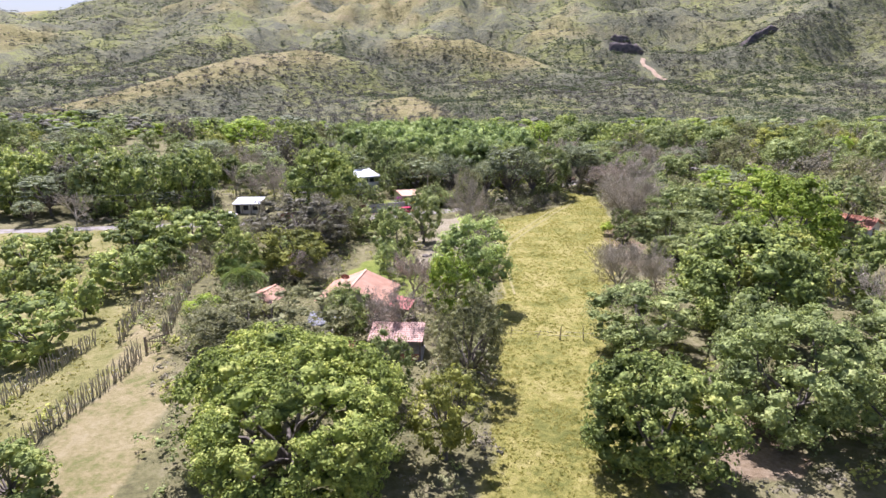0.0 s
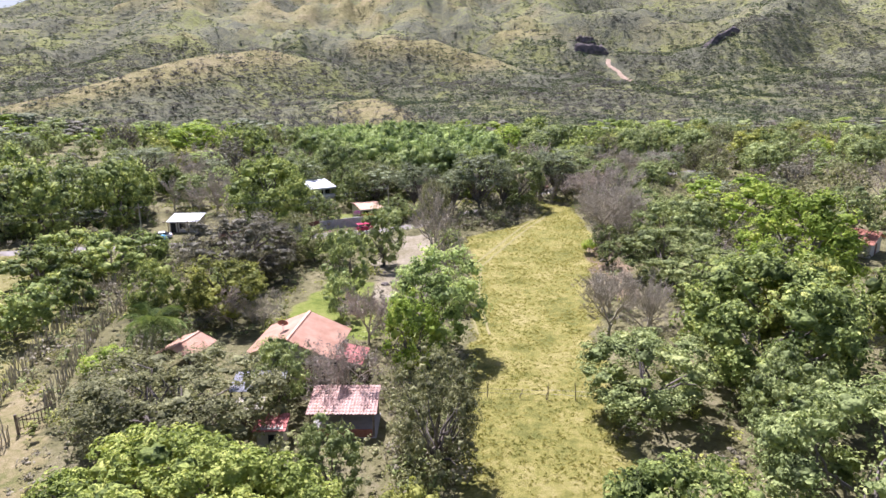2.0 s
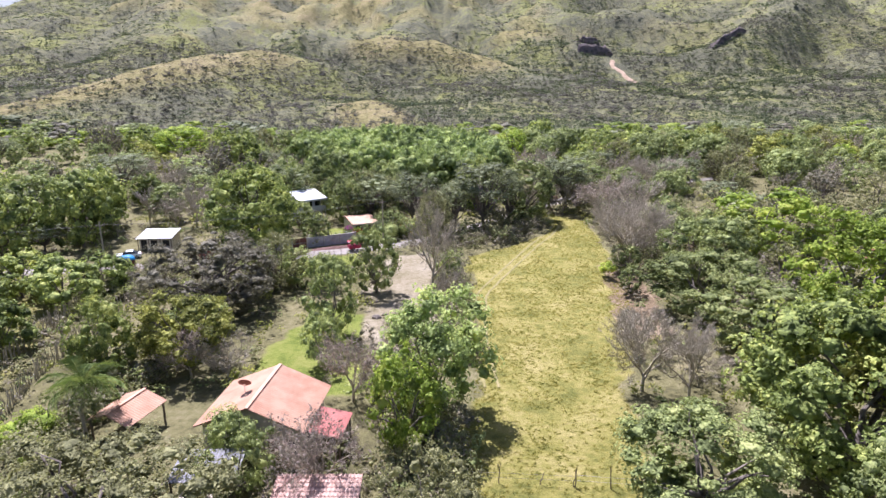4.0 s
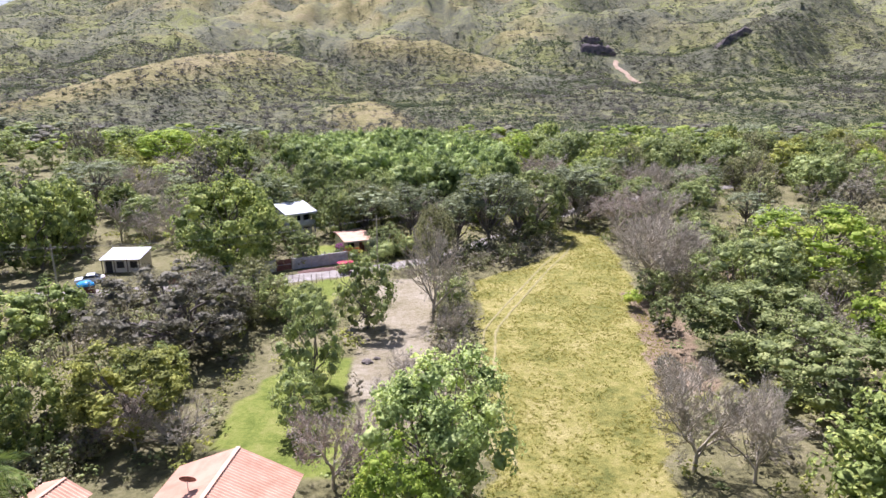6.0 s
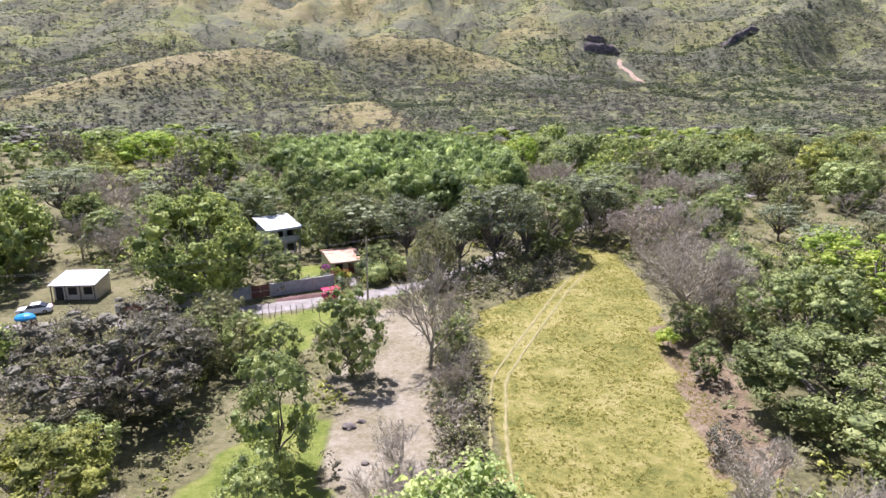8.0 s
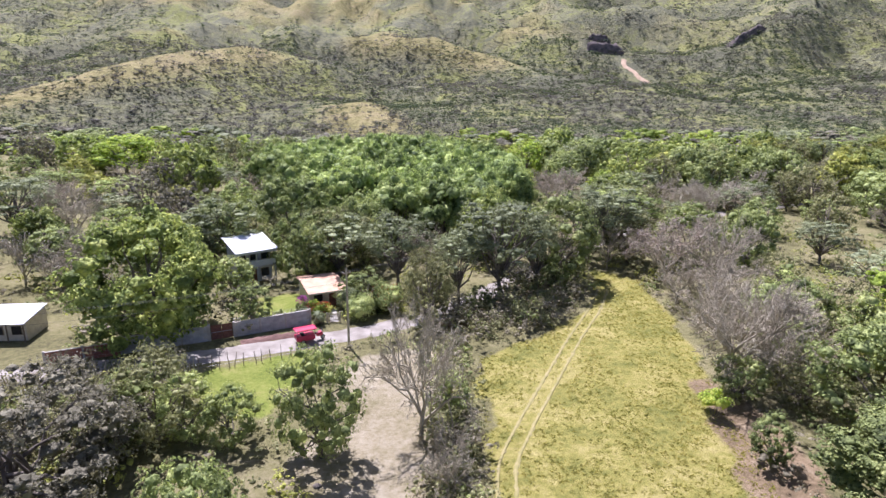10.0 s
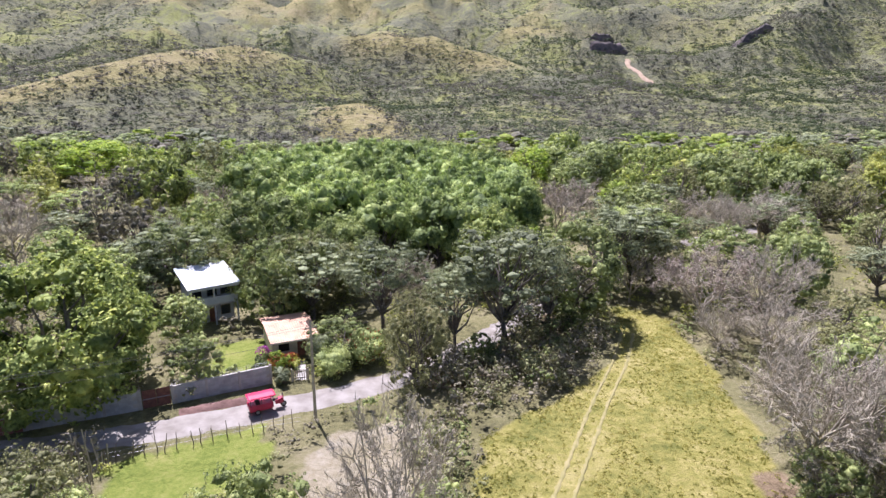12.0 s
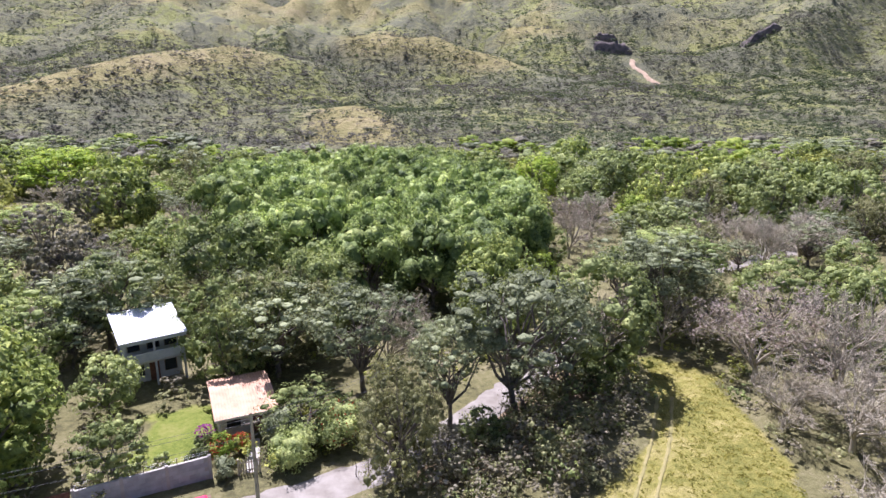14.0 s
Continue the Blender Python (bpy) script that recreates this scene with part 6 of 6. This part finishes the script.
for _i, (_x, _y, _R, _z) in enumerate([(-54.1, 160.5, 4.0, 5.0), (-47.5, 157.5, 3.2, 3.6), (-56.5, 150.5, 2.6, 3.0), (-40.5, 155, 2.8, 3.2)]):
    plant("tuft", _x, _y, _R, _z, variant=_i % 2, label="leafless tree covered in pale whitish blossom", leaf_mat="pale")

# ---- vehicles, yard things ----


def wheel(parent, x, y, r, w, axis_x=False):
    bm = bmesh.new()
    bmesh.ops.create_cone(bm, cap_ends=True, segments=18, radius1=r, radius2=r, depth=w, matrix=Matrix.Translation((x, y, r)) @ Matrix.Rotation(radians(90), 4, "Y"))
    bmesh.ops.bevel(bm, geom=[e for e in bm.edges if len(e.link_faces) == 2 and e.calc_face_angle() > 1.0], offset=0.03, segments=2, affect="EDGES")
    wh = part("wheel", bm_mesh("wheel", bm), MAT["rubber"], parent)
    bm = bmesh.new()
    bmesh.ops.create_cone(bm, cap_ends=True, segments=14, radius1=r * 0.6, radius2=r * 0.6, depth=w + 0.02, matrix=Matrix.Translation((x, y, r)) @ Matrix.Rotation(radians(90), 4, "Y"))
    part("rim", bm_mesh("rim", bm), MAT["steel"], wh)


def loft(name, rings):
    bm = bmesh.new()
    rs = [[bm.verts.new(p) for p in r] for r in rings]
    n = len(rs[0])
    for a, b in zip(rs[:-1], rs[1:]):
        for i in range(n):
            bm.faces.new((a[i], a[(i + 1) % n], b[(i + 1) % n], b[i]))
    bm.faces.new(list(reversed(rs[0])))
    bm.faces.new(rs[-1])
    bmesh.ops.recalc_face_normals(bm, faces=bm.faces)
    return bm_mesh(name, bm)


def car_section(y, w, z0, z1, crown_=0.0):
    h = w / 2
    return [(-h, y, z0), (-h * 1.02, y, (z0 + z1) / 2), (-h * 0.9, y, z1), (0, y, z1 + crown_), (h * 0.9, y, z1), (h * 1.02, y, (z0 + z1) / 2), (h, y, z0)]


def car(x, y, rz, paint_mat, label):
    e = base_at("car", x, y, label, "car", z=zat(x, y) + 0.02)
    e.rotation_euler = (0, 0, radians(rz))
    part("body", loft("body", [car_section(-2.05, 1.4, 0.32, 0.62), car_section(-1.85, 1.62, 0.24, 0.78, 0.02), car_section(-0.7, 1.68, 0.22, 0.86, 0.02), car_section(1.1, 1.68, 0.22, 0.90, 0.02), car_section(1.85, 1.62, 0.26, 0.88, 0.02), car_section(2.05, 1.45, 0.34, 0.7)]), paint_mat, e)
    part("cabin", loft("cabin", [car_section(-0.95, 1.5, 0.8, 0.86), car_section(-0.35, 1.36, 0.8, 1.30, 0.03), car_section(0.75, 1.34, 0.8, 1.34, 0.03), car_section(1.55, 1.44, 0.8, 0.92)]), MAT["glass"], e)
    part("roof", loft("roof", [car_section(-0.36, 1.26, 1.27, 1.33, 0.02), car_section(0.2, 1.28, 1.29, 1.38, 0.02), car_section(0.78, 1.24, 1.30, 1.37, 0.02)]), paint_mat, e)
    for sx in (-0.76, 0.76):
        for sy in (-1.3, 1.3):
            wheel(e, sx, sy, 0.31, 0.2)
    for sx in (-0.55, 0.55):
        part("headlight", box_mesh("headlight", sx, -2.02, 0.55, 0.3, 0.1, 0.14), MAT["whiteroof"], e)
        part("tail_light", box_mesh("tail_light", sx, 2.02, 0.62, 0.3, 0.08, 0.14), MAT["red_paint"], e)


car(-47.6, 134.6, -72, MAT["white_paint"], "white saloon car parked before the house")
car(60.8, 169.0, 60, MAT["steel"], "grey car parked under trees")

# three-wheeled motor taxi on the road
tri = base_at("motor_taxi", -8.2, 138.2, "red three-wheeled motor taxi with a canopy on the road", "motor taxi", z=zat(-8.2, 138.2) + 0.06)
tri.rotation_euler = (0, 0, radians(-65))
part("cargo_body", loft("cargo_body", [car_section(-1.75, 1.2, 0.5, 0.9), car_section(-1.65, 1.32, 0.42, 1.0), car_section(0.35, 1.32, 0.42, 1.0), car_section(0.5, 1.15, 0.5, 0.95)]), MAT["red_paint"], tri)
part("canopy", loft("canopy", [car_section(-1.85, 1.3, 1.68, 1.74, 0.03), car_section(-1.7, 1.42, 1.66, 1.78, 0.05), car_section(0.6, 1.42, 1.66, 1.78, 0.05), car_section(0.75, 1.25, 1.66, 1.72, 0.03)]), MAT["red_paint"], tri, "red canopy")
for sx in (-0.6, 0.6):
    for sy in (-1.6, -0.6, 0.45):
        part("canopy_post", box_mesh("canopy_post", sx, sy, 0.95, 0.05, 0.05, 0.75), MAT["dark"], tri)
part("bench", box_mesh("bench", 0, -0.9, 0.95, 1.1, 0.4, 0.12), MAT["rubber"], tri)
part("front_fairing", loft("front_fairing", [car_section(0.75, 0.5, 0.55, 0.9), car_section(1.2, 0.6, 0.5, 1.0), car_section(1.55, 0.4, 0.6, 1.05)]), MAT["red_paint"], tri)
part("saddle", box_mesh("saddle", 0, 0.85, 0.85, 0.34, 0.6, 0.12, bevel=0.04), MAT["rubber"], tri)
part("handlebar", box_mesh("handlebar", 0, 1.4, 1.08, 0.8, 0.05, 0.05), MAT["steel"], tri)
part("windscreen", box_mesh("windscreen", 0, 1.5, 1.05, 0.5, 0.03, 0.35), MAT["glass"], tri)
for x_, y_ in ((-0.62, -1.0), (0.62, -1.0), (0, 1.55)):
    wheel(tri, x_, y_, 0.29, 0.14)

# small truck down the road
bike = base_at("parked_truck", 36.5, 180.5, "small dark truck standing far down the road", "truck", z=zat(36.5, 180.5) + 0.05)
bike.rotation_euler = (0, 0, radians(-42))
part("cab", loft("cab", [car_section(-1.0, 1.7, 0.4, 1.5), car_section(-0.3, 1.75, 0.4, 1.95), car_section(0.6, 1.75, 0.4, 1.95)]), MAT["rubber"], bike)
part("bed", box_mesh("bed", 0, 1.8, 0.6, 1.75, 2.4, 0.7), MAT["rustmetal"], bike)
for x_ in (-0.75, 0.75):
    for y_ in (-0.5, 2.1):
        wheel(bike, x_, y_, 0.36, 0.22)

# blue tarp shelter
tarp = base_at("tarp_shelter", -45.2, 128.6, "domed bright blue tarp stretched on timber stakes", "shelter")
bm = bmesh.new()
bmesh.ops.create_uvsphere(bm, u_segments=16, v_segments=8, radius=1.0)
bmesh.ops.delete(bm, geom=[v for v in bm.verts if v.co.z < -0.01], context="VERTS")
for v in bm.verts:
    v.co = Vector((v.co.x * 1.25, v.co.y * 1.0, v.co.z * 0.7 + 1.6 + 0.04 * math.sin(5 * v.co.x)))
bmesh.ops.solidify(bm, geom=bm.faces[:], thickness=0.02)
part("tarp", bm_mesh("tarp", bm), MAT["blue_tarp"], tarp)
posts_under(tarp, [(-1.1, 0), (1.1, 0), (0, 0.85), (0, -0.85)], -0.3, 1.62, MAT["timber"], 0.09)
part("side_panel", box_mesh("side_panel", 0, 0.6, 0.1, 2.0, 0.05, 1.3), MAT["rustmetal"], tarp)

# log pile
logs = base_at("log_pile", -35.0, 142.3, "loose pile of grey dry logs and branches", "log pile")
_lr = np.random.default_rng(88)
for i in range(26):
    t = Tubes()
    a = _lr.normal() * 0.35
    L = _lr.uniform(1.6, 3.2)
    c = np.array([_lr.uniform(-2.0, 2.0), _lr.uniform(-0.7, 0.7), 0.12 + 0.75 * _lr.uniform(0, 1) ** 2])
    d = np.array([math.cos(a), math.sin(a), _lr.normal() * 0.08]) * L / 2
    r = _lr.uniform(0.06, 0.14)
    t.limb(wobbly(c - d, c + d, 4, 0.02, _lr), [r, r * 0.95, r * 0.85, r * 0.7], 6)
    part("log", t.mesh("log"), MAT["greybark" if i % 3 else "bark"], logs)


def boulder(x, y, r, seed, mat="bark", label="dark weathered boulder on the ground"):
    rng = np.random.default_rng(seed)
    bm = bmesh.new()
    bmesh.ops.create_icosphere(bm, subdivisions=2, radius=r)
    off = Vector(rng.uniform(-50, 50, 3))
    for v in bm.verts:
        k = 1 + 0.35 * noise.noise(v.co * (1.6 / r) + off)
        v.co = Vector((v.co.x * k * 1.2, v.co.y * k, max(v.co.z * k * 0.7, -0.3 * r)))
    me = bm_mesh("boulder", bm)
    me.materials.append(MAT[mat])
    ob = new("boulder", me)
    ob.location = (x, y, zat(x, y) + 0.12 * r)
    tagged(ob, label, "boulder", "boulders in the clearing")


for _i, (_x, _y, _r) in enumerate([(-3.0, 104.3, 0.55), (-2.0, 105.2, 0.35), (-1.2, 98.5, 0.3), (1.2, 101, 0.25), (-3.4, 110.5, 0.3), (2.4, 95.0, 0.3)]):
    boulder(_x, _y, _r, 200 + _i)
